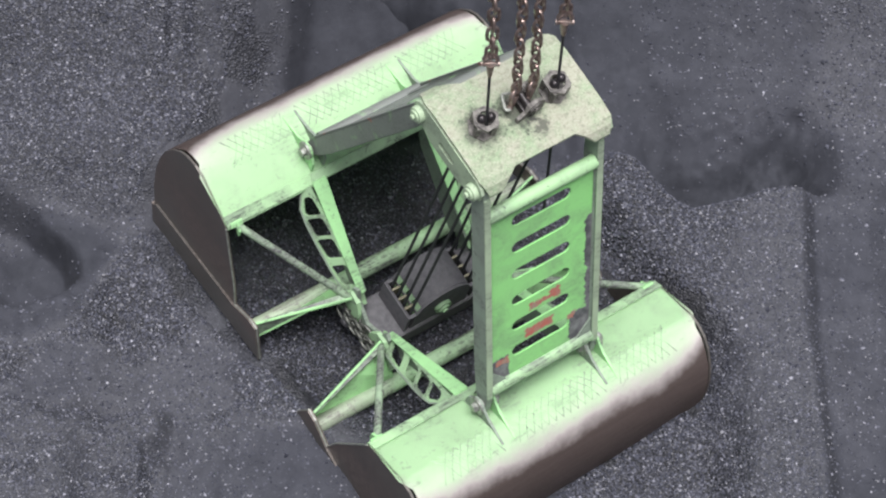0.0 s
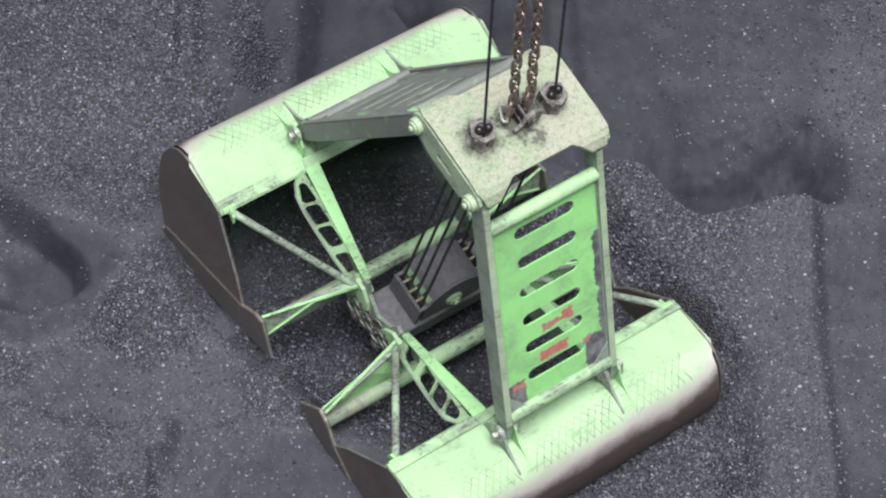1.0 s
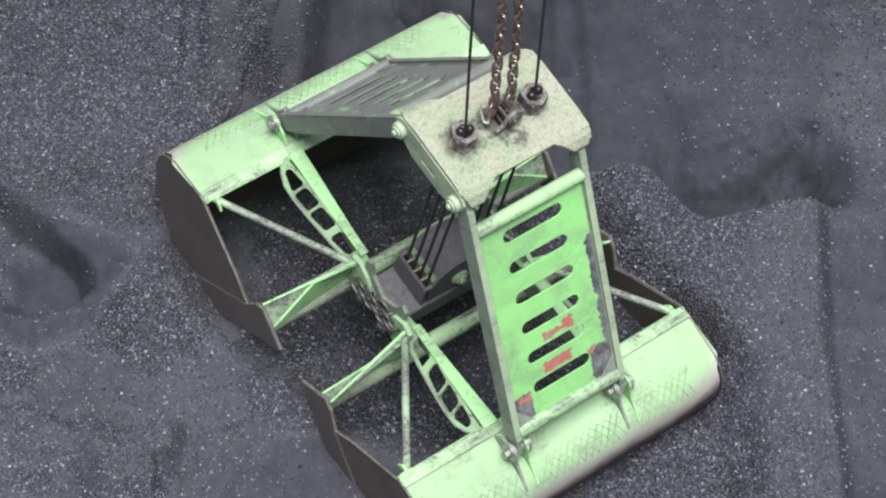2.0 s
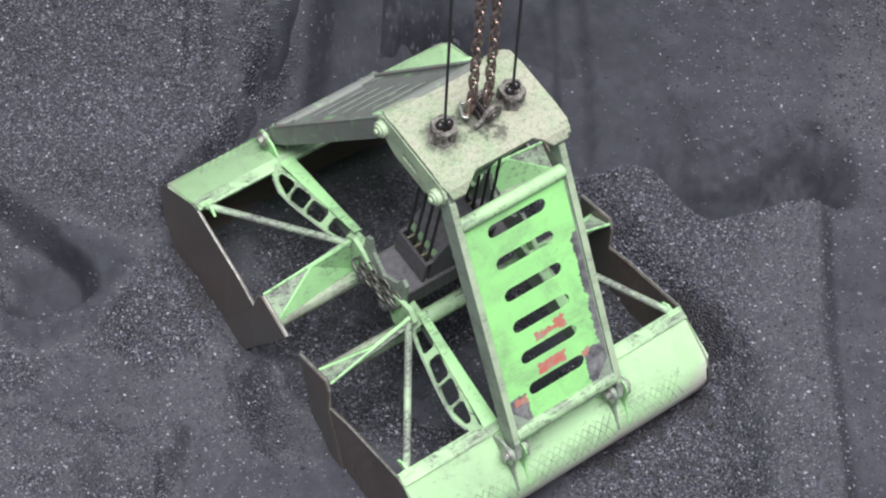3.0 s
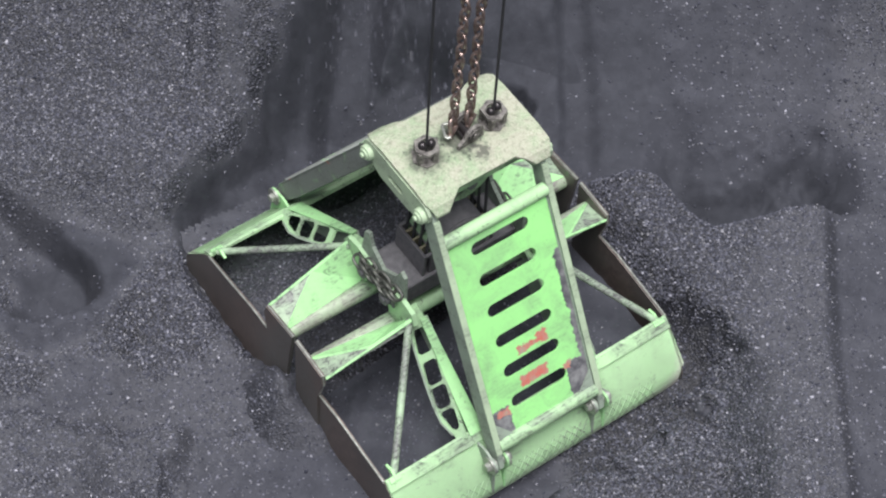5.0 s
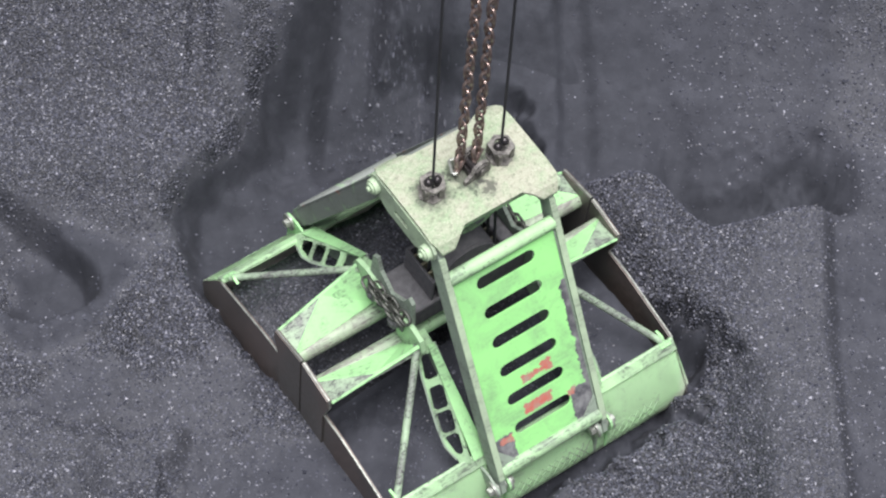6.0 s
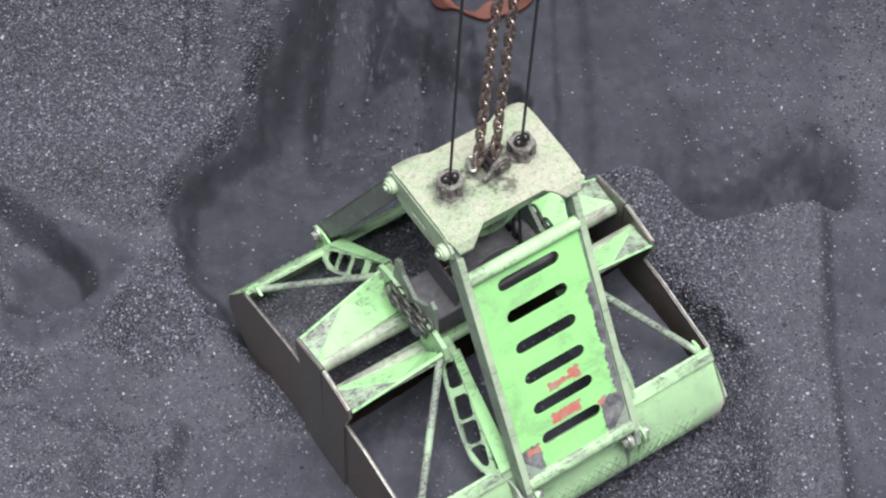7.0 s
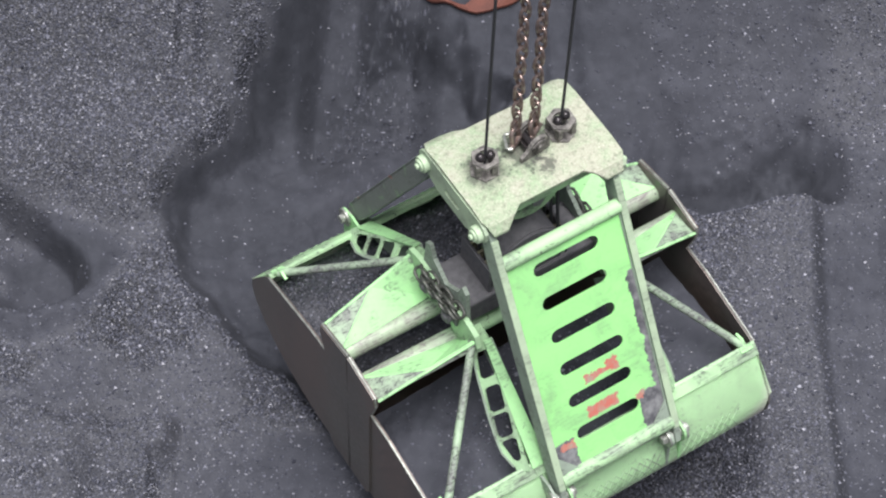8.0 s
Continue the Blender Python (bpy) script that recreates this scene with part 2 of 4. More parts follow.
def coal_build(nt, b):
    """Coal by its grade, carried on the mesh: 0 dark fines, 0.2 dry fines, 1 loose lumps."""
    co = nt.nodes.new("ShaderNodeTexCoord").outputs["Object"]
    at = nt.nodes.new("ShaderNodeAttribute")
    at.attribute_name = "grain"
    grain = at.outputs["Fac"]
    big = noise_tex(nt, 0.9, 4, 0.6, co)
    mid = noise_tex(nt, 6, 6, 0.7, co)
    fine = noise_tex(nt, 85, 4, 0.7, co)
    fines_tone = ramp(nt, grain, [(0.0, 0.0), (0.2, 1.0)])
    dust = mix(nt, fines_tone, (0.0200, 0.0228, 0.0320), (0.0360, 0.0390, 0.0520))
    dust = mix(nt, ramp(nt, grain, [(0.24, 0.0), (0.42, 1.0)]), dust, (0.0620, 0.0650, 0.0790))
    dust = mix(nt, ramp(nt, mid, [(0.32, 0.0), (0.70, 1.0)]), mix(nt, 0.26, dust, 0.0), mix(nt, 0.06, dust, (0.20, 0.205, 0.225)))
    dust = mix(nt, ramp(nt, big, [(0.38, 0.0), (0.66, 0.22)]), dust, (0.019, 0.0215, 0.030))
    specks = node(nt, "ShaderNodeTexVoronoi", Scale=30.0)
    nt.links.new(co, specks.inputs["Vector"])
    tone = nt.nodes.new("ShaderNodeSeparateColor")
    nt.links.new(specks.outputs["Color"], tone.inputs[0])
    lone = math_node(nt, "MULTIPLY", math_node(nt, "GREATER_THAN", tone.outputs[0], 0.955), math_node(nt, "LESS_THAN", specks.outputs["Distance"], 0.19))
    dust = mix(nt, math_node(nt, "MULTIPLY", lone, fines_tone), dust, (0.135, 0.138, 0.155))
    cells = node(nt, "ShaderNodeTexVoronoi", Scale=46.0)
    nt.links.new(co, cells.inputs["Vector"])
    shade = nt.nodes.new("ShaderNodeSeparateColor")
    nt.links.new(cells.outputs["Color"], shade.inputs[0])
    gravel = ramp(nt, shade.outputs[1], [(0.0, (0.020, 0.022, 0.029)), (0.50, (0.039, 0.042, 0.054)), (0.86, (0.064, 0.067, 0.083)), (1.0, (0.135, 0.139, 0.165))])
    # gaps between lumps darkened in the colour, in place of crevice shade
    gravel = mix(nt, ramp(nt, cells.outputs["Distance"], [(0.30, 0.0), (0.62, 0.75)]), gravel, (0.012, 0.013, 0.017))
    # highest grade darkened: fresh black lumps, and painted shade under the shells
    gravel = mix(nt, ramp(nt, grain, [(0.78, 0.0), (0.98, 1.0)]), gravel, mix(nt, 1.0, gravel, (0.60, 0.60, 0.60), "MULTIPLY"))
    patchy = math_node(nt, "ADD", grain, math_node(nt, "MULTIPLY", math_node(nt, "SUBTRACT", mid, 0.5), 0.7))
    k = ramp(nt, patchy, [(0.34, 0.0), (0.66, 1.0)])
    nt.links.new(mix(nt, k, dust, gravel), b.inputs["Base Color"])
    nt.links.new(ramp(nt, k, [(0.0, 0.85), (1.0, 0.62)]), b.inputs["Roughness"])
    lump = math_node(nt, "SUBTRACT", 1.0, cells.outputs["Distance"])
    soft = math_node(nt, "ADD", math_node(nt, "MULTIPLY", fine, 0.35), math_node(nt, "MULTIPLY", mid, 0.9))
    bump(nt, b, mix(nt, k, soft, lump), 0.85, 0.016)


coal = mat("coal_slack", coal_build)


def lump_build(nt, b):
    g = nt.nodes.new("ShaderNodeNewGeometry")
    # tone differs per lump; the palest few have a glint painted in
    c = ramp(nt, g.outputs["Random Per Island"], [(0.0, (0.0330, 0.0355, 0.0480)), (0.55, (0.0560, 0.0595, 0.0780)), (0.95, (0.1100, 0.1140, 0.1450)), (1.0, (0.2700, 0.2740, 0.3200))])
    nt.links.new(c, b.inputs["Base Color"])
    b.inputs["Roughness"].default_value = 0.42


lumps_coal = mat("coal_lumps", lump_build)

# ---- mesh helpers ----


def part(name, bm, material, parent=None, label="", smooth=False):
    me = bpy.data.meshes.new(name)
    bmesh.ops.recalc_face_normals(bm, faces=bm.faces)
    bm.to_mesh(me)
    bm.free()
    me.materials.append(material)
    if smooth:
        for p in me.polygons:
            p.use_smooth = True
        me.set_sharp_from_angle(angle=radians(40))
    ob = new(name, me)
    ob.parent = parent
    if label:
        ob["label"] = label
    return ob


def again(ob, parent, m=None):
    """The same piece once more, on the same mesh."""
    o = ob.copy()
    scene.collection.objects.link(o)
    o.parent = parent
    if m is not None:
        o.matrix_basis = m
    return o


def box(bm, x0, x1, y0, y1, z0, z1, bevel=0.0):
    r = bmesh.ops.create_cube(bm, size=1.0)
    bmesh.ops.scale(bm, vec=(x1 - x0, y1 - y0, z1 - z0), verts=r["verts"])
    bmesh.ops.translate(bm, vec=((x0 + x1) / 2, (y0 + y1) / 2, (z0 + z1) / 2), verts=r["verts"])
    if bevel:
        edges = {e for v in r["verts"] for e in v.link_edges}
        bmesh.ops.bevel(bm, geom=list(edges), offset=bevel, segments=2, affect="EDGES", profile=0.5)
    return bm


def rod(bm, a, b, r, seg=16, r2=None):
    a, b = Vector(a), Vector(b)
    d = b - a
    m = Matrix.Translation((a + b) / 2) @ d.to_track_quat("Z", "Y").to_matrix().to_4x4()
    bmesh.ops.create_cone(bm, cap_ends=True, segments=seg, radius1=r, radius2=r if r2 is None else r2, depth=d.length, matrix=m)
    return bm


def prism(bm, outline, lo, hi, axis="x", holes=()):
    """A plate: a flat outline with holes, given thickness along an axis. Outline in the other two axes, in order."""
    def at(p, h):
        return {"x": (h, p[0], p[1]), "y": (p[0], h, p[1]), "z": (p[0], p[1], h)}[axis]
    loops = [outline, *holes]
    edges = []
    for loop in loops:
        vs = [bm.verts.new(at(p, lo)) for p in loop]
        edges += [bm.edges.new((vs[i], vs[(i + 1) % len(vs)])) for i in range(len(vs))]
    if holes:
        g = bmesh.ops.triangle_fill(bm, use_beauty=True, use_dissolve=False, edges=edges)
        faces = [f for f in g["geom"] if isinstance(f, bmesh.types.BMFace)]
    else:
        faces = [bm.faces.new([e.verts[0] for e in edges])]
    g = bmesh.ops.extrude_face_region(bm, geom=faces)
    vs = [v for v in g["geom"] if isinstance(v, bmesh.types.BMVert)]
    d = Vector(at((0, 0), hi)) - Vector(at((0, 0), lo))
    bmesh.ops.translate(bm, vec=d, verts=vs)
    return bm


def ngon(cx, cy, r, n, start=0.0, sweep=2 * math.pi, closed=True):
    k = n if closed else n - 1
    return [(cx + r * math.cos(start + sweep * i / k), cy + r * math.sin(start + sweep * i / k)) for i in range(n)]


def slot_outline(cx, cy, half, r, n=9):
    """A long hole with round ends, along the first axis."""
    return ngon(cx + half, cy, r, n, -math.pi / 2, math.pi, False) + ngon(cx - half, cy, r, n, math.pi / 2, math.pi, False)


def sweep_tube(bm, pts, r, seg=8):
    """A bent round bar through points."""
    pts = [Vector(p) for p in pts]
    rings = []
    for i, p in enumerate(pts):
        d = (pts[min(i + 1, len(pts) - 1)] - pts[max(i - 1, 0)]).normalized()
        q = d.to_track_quat("Z", "Y")
        rings.append([bm.verts.new(p + q @ Vector((r * math.cos(2 * math.pi * k / seg), r * math.sin(2 * math.pi * k / seg), 0))) for k in range(seg)])
    for a, b in zip(rings, rings[1:]):
        for k in range(seg):
            bm.faces.new((a[k], a[(k + 1) % seg], b[(k + 1) % seg], b[k]))
    for ring in (rings[0], rings[-1]):
        bm.faces.new(ring)
    return bm


B = bmesh.new

# ---- the grab: sizes ----
HEAD_PIN, HINGE, ARM, REACH = 0.383, 0.168, 2.610, 1.734
BEAM_U = 0.56            # arms' side beams
SHELL_U = 1.56           # half width of a shell


def linkage(drop):
    """Angles of shell and arm, in degrees, when the crosshead hangs that far under the head."""
    h, t = Vector((HINGE, -drop)), Vector((HEAD_PIN, 0.0))
    d = h - t
    al = (ARM ** 2 - REACH ** 2 + d.length ** 2) / (2 * d.length)
    hh = math.sqrt(ARM ** 2 - al ** 2)
    p = t + d.normalized() * al + Vector((-d.y, d.x)).normalized() * hh
    s, a = p - h, p - t
    return math.degrees(math.atan2(s.y, s.x)), math.degrees(math.atan2(a.y, a.x))


grab = new("clamshell_grab")
tagged(grab, "green steel clamshell grab with two brown-worn shells, on rusty chains", "grab")


# ---- head ----


def make_head():
    top = B()
    # the plate is bent down at both long edges; notched at near and far edge
    outer = []
    for side in (1, -1):
        edge = [(-0.585, 0.505), (-0.44, 0.505), (-0.285, 0.40), (0.30, 0.40), (0.46, 0.505), (0.585, 0.505)]
        outer += [(x * side + 0.02, y * side) for x, y in edge]
        outer += [(0.640 * side + 0.02, 0.40 * side), (0.640 * side + 0.02, -0.40 * side)]
    prism(top, outer[::-1], 0.0, 0.022, "z")
    bmesh.ops.triangulate(top, faces=[f for f in top.faces if len(f.verts) > 4])
    for cut in (-0.45, -0.40, -0.25, 0.25, 0.40, 0.45):
        bmesh.ops.bisect_plane(top, geom=top.verts[:] + top.edges[:] + top.faces[:], plane_co=(0, cut, 0), plane_no=(0, 1, 0))
    for v in top.verts:
        y = abs(v.co.y)
        v.co.z += float(np.interp(y, [0, 0.25, 0.40, 0.45, 0.505], [0.150, 0.150, 0.128, 0.100, 0.035]))
    head = part("head", top, dusty_head, grab, "dust-caked pale green top plate with rope guides")
    side = B()
    out = [(-0.47, -0.02), (-0.44, -0.065), (-0.38, -0.08), (-0.20, -0.155), (0.20, -0.155), (0.38, -0.08), (0.44, -0.065), (0.47, -0.02), (0.47, 0.06), (0.435, 0.10), (0.39, 0.126), (-0.39, 0.126), (-0.435, 0.10), (-0.47, 0.06)]
    prism(side, out, -0.014, 0.014, "x", [slot_outline(0.0, -0.035, 0.075, 0.030)])
    cheek = part("side_plate", side, head_side, head)
    cheek.matrix_basis = pose(-0.613, 0, 0)
    again(cheek, head, pose(0.645, 0, 0))
    again(cheek, head, pose(-0.49, 0, 0))
    again(cheek, head, pose(0.49, 0, 0))
    boss = B()
    rod(boss, (-0.075, 0, 0), (0.02, 0, 0), 0.072, 24)
    rod(boss, (-0.092, 0, 0), (-0.07, 0, 0), 0.052, 24)
    rod(boss, (-0.115, 0, 0), (-0.09, 0, 0), 0.026, 6)
    bmesh.ops.bevel(boss, geom=[e for e in boss.edges if e.calc_face_angle(0) > 1.0], offset=0.005, segments=1, affect="EDGES")
    pin = part("pin_boss", boss, head_side, head, "green pin boss with a hexagon nut")
    pin.matrix_basis = pose(-0.60, HEAD_PIN, 0)
    again(pin, head, pose(-0.60, -HEAD_PIN, 0))
    for s in (1, -1):
        again(pin, head, pose(0.60, s * HEAD_PIN, 0, 0, 0, 180))
    for s in (1, -1):
        web = B()
        box(web, -0.586, 0.586, s * 0.30 - 0.012, s * 0.30 + 0.012, -0.10, 0.145)
        part("cross_web", web, green_dusty, head)
    # upper sheaves, spoked, on one shaft along the separation of the shells
    sh = B()
    prism(sh, ngon(0, 0, 0.27, 36), -0.028, 0.028, "y", [ngon(0.15 * math.cos(a), 0.15 * math.sin(a), 0.055, 12) for a in np.arange(6) * math.pi / 3])
    sheave = part("sheave", sh, green_dusty, head, "green spoked rope sheave")
    sheave.matrix_basis = pose(-0.02, -0.18, -0.16)
    for y in (-0.06, 0.06, 0.18):
        again(sheave, head, pose(-0.02, y, -0.16))
    sf = B()
    rod(sf, (-0.02, -0.29, -0.16), (-0.02, 0.29, -0.16), 0.05, 20)
    part("shaft", sf, dark_steel, head)
    # rope guides
    for s in (-1, 1):
        g = B()
        prism(g, ngon(0, 0, 0.115, 6, 0.25), 0.135, 0.165, "z", [ngon(0, 0, 0.066, 16)])
        for k in range(4):
            a = 0.6 + k * math.pi / 2
            c, d = 0.088 * math.cos(a), 0.088 * math.sin(a)
            box(g, c - 0.022, c + 0.022, d - 0.022, d + 0.022, 0.0, 0.15)
        prism(g, ngon(0, 0, 0.125, 6, 0.25), 0.0, 0.02, "z")
        guide = part("rope_guide", g, socket_steel, head, "grimy hexagonal rope guide with rollers")
        guide.matrix_basis = pose(s * 0.345, -0.01, 0.166, 0, 0, 12 * s)
        for k in (-1, 1):
            rl = B()
            bmesh.ops.create_uvsphere(rl, u_segments=16, v_segments=10, radius=0.040)
            o = part("guide_roller", rl, roller_steel, guide, smooth=True)
            o.matrix_basis = pose(k * 0.040, 0.0, 0.175)
    # chain lugs in the middle: two plates with a pin block between, and two shackles
    for y, w in ((-0.085, 0.14), (0.085, 0.12)):
        lug = B()
        out = [(-w, 0.0), (w, 0.0), (w * 0.95, 0.05), *ngon(-0.03, 0.085, 0.10, 13, 0.1, math.pi - 0.2, False), (-w * 0.95, 0.05)]
        prism(lug, out, -0.016, 0.016, "x")
        rod(lug, (-0.028, -0.03, 0.090), (0.028, -0.03, 0.090), 0.070, 20)
        rod(lug, (-0.040, -0.03, 0.090), (0.040, -0.03, 0.090), 0.032, 6)
        l = part("chain_lug", lug, socket_steel, head, "rounded grimy steel lug")
        l.matrix_basis = pose(0.06, y, 0.170, 0, 0, 96)
    blk = B()
    box(blk, -0.085, 0.085, -0.055, 0.055, 0.0, 0.075, 0.012)
    rod(blk, (-0.12, 0, 0.09), (0.12, 0, 0.09), 0.034, 14)
    o = part("pin_block", blk, roller_steel, head, "dark oily pin block")
    o.matrix_basis = pose(0.05, 0.0, 0.172, 0, 0, 90)
    frame_bar = B()
    sweep_tube(frame_bar, [(-0.07, -0.05, 0.10), (-0.10, -0.05, 0.10), (-0.11, -0.04, 0.10), (-0.11, 0.08, 0.10), (-0.10, 0.09, 0.10), (0.05, 0.09, 0.11)], 0.015, 8)
    o = part("keeper_bar", frame_bar, bright_steel, head, "bent steel keeper bar")
    o.matrix_basis = pose(-0.02, 0.0, 0.172, 0, 0, -22)
    for x in (-0.035, 0.135):
        bow = B()
        arc = [(0.050 * math.cos(a), 0, 0.050 * math.sin(a) + 0.10) for a in np.linspace(-0.1, math.pi + 0.1, 13)]
        sweep_tube(bow, [(0.050, 0, -0.01), *arc, (-0.050, 0, -0.01)], 0.021, 10)
        rod(bow, (-0.085, 0, 0.0), (0.085, 0, 0.0), 0.026, 12)
        o = part("shackle", bow, rust_chain, head, "rusty bow shackle", True)
        o.matrix_basis = pose(x, 0.035, 0.265, -10, 0, 30)
    return head


head = make_head()


# ---- arms ----


def make_arm(panel_mat, beam_mat, tube_mat, top_strip_mat, label):
    """Along +y from the head pin to the shell pin; outer face up."""
    p = B()
    holes = [slot_outline(0, 0.526 + 0.316 * i, 0.237, 0.062) for i in range(6)]
    prism(p, [(-0.53, 0.33), (0.53, 0.33), (0.53, 2.44), (-0.53, 2.44)], 0.030, 0.044, "z", holes)
    arm = part("arm", p, panel_mat, grab, label)
    for s in (-1, 1):
        b = B()
        out = [(-0.06, -0.055), (0.0, -0.075), (0.30, -0.105), (2.25, -0.105), (2.55, -0.085), (2.66, -0.06), (2.69, 0.0), (2.66, 0.055), (2.52, 0.075), (0.10, 0.075), (0.0, 0.07), (-0.055, 0.045)]
        prism(b, out, -0.028, 0.028, "x")
        bmesh.ops.bevel(b, geom=[e for e in b.edges if e.calc_face_angle(0) > 1.2], offset=0.006, segments=1, affect="EDGES")
        o = part("side_beam", b, beam_mat, arm)
        o.matrix_basis = pose(s * BEAM_U, 0, 0)
        # added strip: the beam's lit top face and scraped edge, as its own colour
        cap = B()
        box(cap, -0.031, 0.031, 0.08, 2.50, 0.076, 0.086, 0.004)
        o = part("beam_cap", cap, top_strip_mat, arm, "added strip for the beam's lit top face and scraped edge")
        o.matrix_basis = pose(s * BEAM_U, 0, 0)
        seam = B()
        sweep_tube(seam, [(s * 0.527, 0.40 + 0.165 * q, 0.047 + 0.002 * math.sin(q * 2.1)) for q in range(13)], 0.009, 6)
        part("weld_seam", seam, beam_mat, arm)
    for y, r in ((0.335, 0.062), (2.44, 0.068)):
        t = B()
        rod(t, (-0.535, y, 0.035), (0.535, y, 0.035), r, 24)
        part("cross_tube", t, tube_mat, arm, smooth=True)
    for s in (-1, 1):
        gz = B()
        prism(gz, [(s * 0.53, 2.20), (s * 0.53, 2.42), (s * 0.33, 2.42)], 0.05, 0.062, "z")
        part("gusset", gz, beam_mat, arm)
    return arm


arm_far = make_arm(grey_arm, grey_arm, grey_arm, grey_arm, "coal-dusted grey slotted arm")
arm_near = make_arm(panel_paint, beam_paint, tube_cap, head_side, "green slotted arm panel with red primer showing")


# ---- shells ----
BACK = [(1.40, -0.015), (1.47, -0.03), (1.86, -0.19), (1.95, -0.27), (2.005, -0.38), (2.02, -0.50), (1.99, -0.68), (1.92, -0.87), (1.80, -1.06), (1.62, -1.27), (1.40, -1.46), (1.15, -1.62), (0.90, -1.75)]
MATE_TOP, MATE_LOW = (-0.05, -0.22), (0.89, -1.76)


def make_shell():
    bk = B()
    n = 25
    th = 0.022
    grid = []
    for j, (p, q) in enumerate(BACK):
        row = []
        for i in range(n):
            u = -SHELL_U + 2 * SHELL_U * i / (n - 1)
            # corners of the back are cut off
            w = SHELL_U + float(np.interp(p, [1.40, 1.80, 1.86, 1.95, 2.0], [0.0, 0.03, 0.03, -0.035, -0.035])) if q > -0.55 else SHELL_U - 0.02
            row.append(bk.verts.new((u * w / SHELL_U, p, q)))
        grid.append(row)
    for a, b in zip(grid, grid[1:]):
        for i in range(n - 1):
            bk.faces.new((a[i], a[i + 1], b[i + 1], b[i]))
    bmesh.ops.solidify(bk, geom=bk.faces[:], thickness=th)
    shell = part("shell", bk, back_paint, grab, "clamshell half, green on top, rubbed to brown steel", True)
    # side plates, with their proud cutting strips
    side = B()
    inner = [(0.47, -0.40), (0.70, -0.28), (1.39, -0.02), *BACK[1:], (1.00, -1.66)]
    prism(side, inner, -0.011, 0.011, "x")
    strip = B()
    prism(strip, [MATE_TOP, (0.33, -0.065), (0.40, -0.15), (0.47, -0.42), (1.16, -1.55), (1.14, -1.625), (0.93, -1.77), MATE_LOW], -0.02, 0.02, "x")
    for s in (-1, 1):
        a = part("side_plate", side.copy(), steel, shell, "brown worn steel side plate")
        a.matrix_basis = pose(s * SHELL_U, 0, 0)
        c = part("side_cutter", strip.copy(), steel, shell, "thick side cutting strip")
        c.matrix_basis = pose(s * (SHELL_U + 0.012), 0, 0)
        we = B()
        x = s * (SHELL_U + 0.012)
        sweep_tube(we, [(x, *MATE_TOP), (x, 0.33, -0.062), (x, 0.40, -0.15), (x, 0.465, -0.405), (x, 0.70, -0.275), (x, 1.385, -0.016)], 0.009, 6)
        part("worn_edge", we, bright_steel, shell, "edge worn to bright metal")
    lip = B()
    prism(lip, [(0.90, -1.775), (0.885, -1.745), (1.10, -1.60), (1.16, -1.64)], -SHELL_U - 0.03, SHELL_U + 0.03, "x")
    part("cutting_lip", lip, steel, shell)
    # stiffened inner edge of the back, a folded strip
    fl = B()
    prism(fl, [(1.375, -0.028), (1.39, -0.028), (1.41, -0.008), (1.50, -0.022), (1.50, -0.014), (1.40, 0.006), (1.375, -0.004)], 0.66, SHELL_U, "x")
    es = part("edge_strip", fl, tube_cap, shell)
    again(es, shell, pose(0, 0, 0) @ Matrix.Translation((-SHELL_U - 0.66, 0, 0)))
    # middle length in dustier paint, which also carries the shade under the arm
    fl = B()
    prism(fl, [(1.392, -0.045), (1.405, -0.045), (1.42, -0.012), (1.50, -0.026), (1.50, -0.020), (1.41, 0.0), (1.392, -0.008)], -0.655, 0.655, "x")
    part("edge_strip", fl, green_dusty, shell)
    # tread hatching on the bend of the back: short welded bars
    hb = B()
    for i in range(-15, 16):
        if 5 < abs(i) < 9:
            continue
        for lean in (0.72, -0.72):
            u = i * 0.078
            pts = []
            for f in (0.0, 0.33, 0.66, 1.0):
                p = 1.84 + 0.16 * f
                q = float(np.interp(p, [1.47, 1.86, 1.95, 2.005], [-0.03, -0.19, -0.27, -0.38])) + 0.004
                pts.append((u + lean * (f - 0.5) * 0.22, p, q))
            sweep_tube(hb, pts, 0.0042, 4)
    part("tread_hatching", hb, green_dusty, shell, "welded crosshatch tread bars")["kind"] = "stuff"
    # hinge beam: round tube right across, tapered boxes at both ends
    t = B()
    rod(t, (-SHELL_U, 0.20, -0.325), (SHELL_U, 0.20, -0.325), 0.080, 28)
    part("hinge_tube", t, tube_paint, shell, "green tube scraped bare in places", True)
    for s in (-1, 1):
        # folded plate: a scratched flange that runs out halfway, a leaf that drops to the tube
        end_hi, end_lo = Vector((s * 1.548, 0.36, -0.10)), Vector((s * 1.548, 0.15, -0.265))
        eye_hi, eye_lo, eye_back = Vector((s * 0.66, 0.27, 0.18)), Vector((s * 0.66, 0.24, -0.24)), Vector((s * 0.66, 0.33, 0.14))
        half_hi = end_hi.lerp(eye_hi, 0.52)
        for name, corners, paint_of, words in (("hinge_flange", ((end_hi, end_lo, half_hi), (end_hi, half_hi, eye_hi, eye_back)), scraped, "scraped folded flange"),
                                               ("hinge_box", ((end_lo, eye_lo, eye_hi, half_hi),), green, "folded green stiffener plate")):
            w = B()
            for ring in corners:
                w.faces.new([w.verts.new(c) for c in ring])
            bmesh.ops.remove_doubles(w, verts=w.verts, dist=0.0005)
            bmesh.ops.triangulate(w, faces=w.faces[:])
            bmesh.ops.recalc_face_normals(w, faces=w.faces)
            bmesh.ops.solidify(w, geom=w.faces[:], thickness=0.016)
            part(name, w, paint_of, shell, words)
        rim = B()
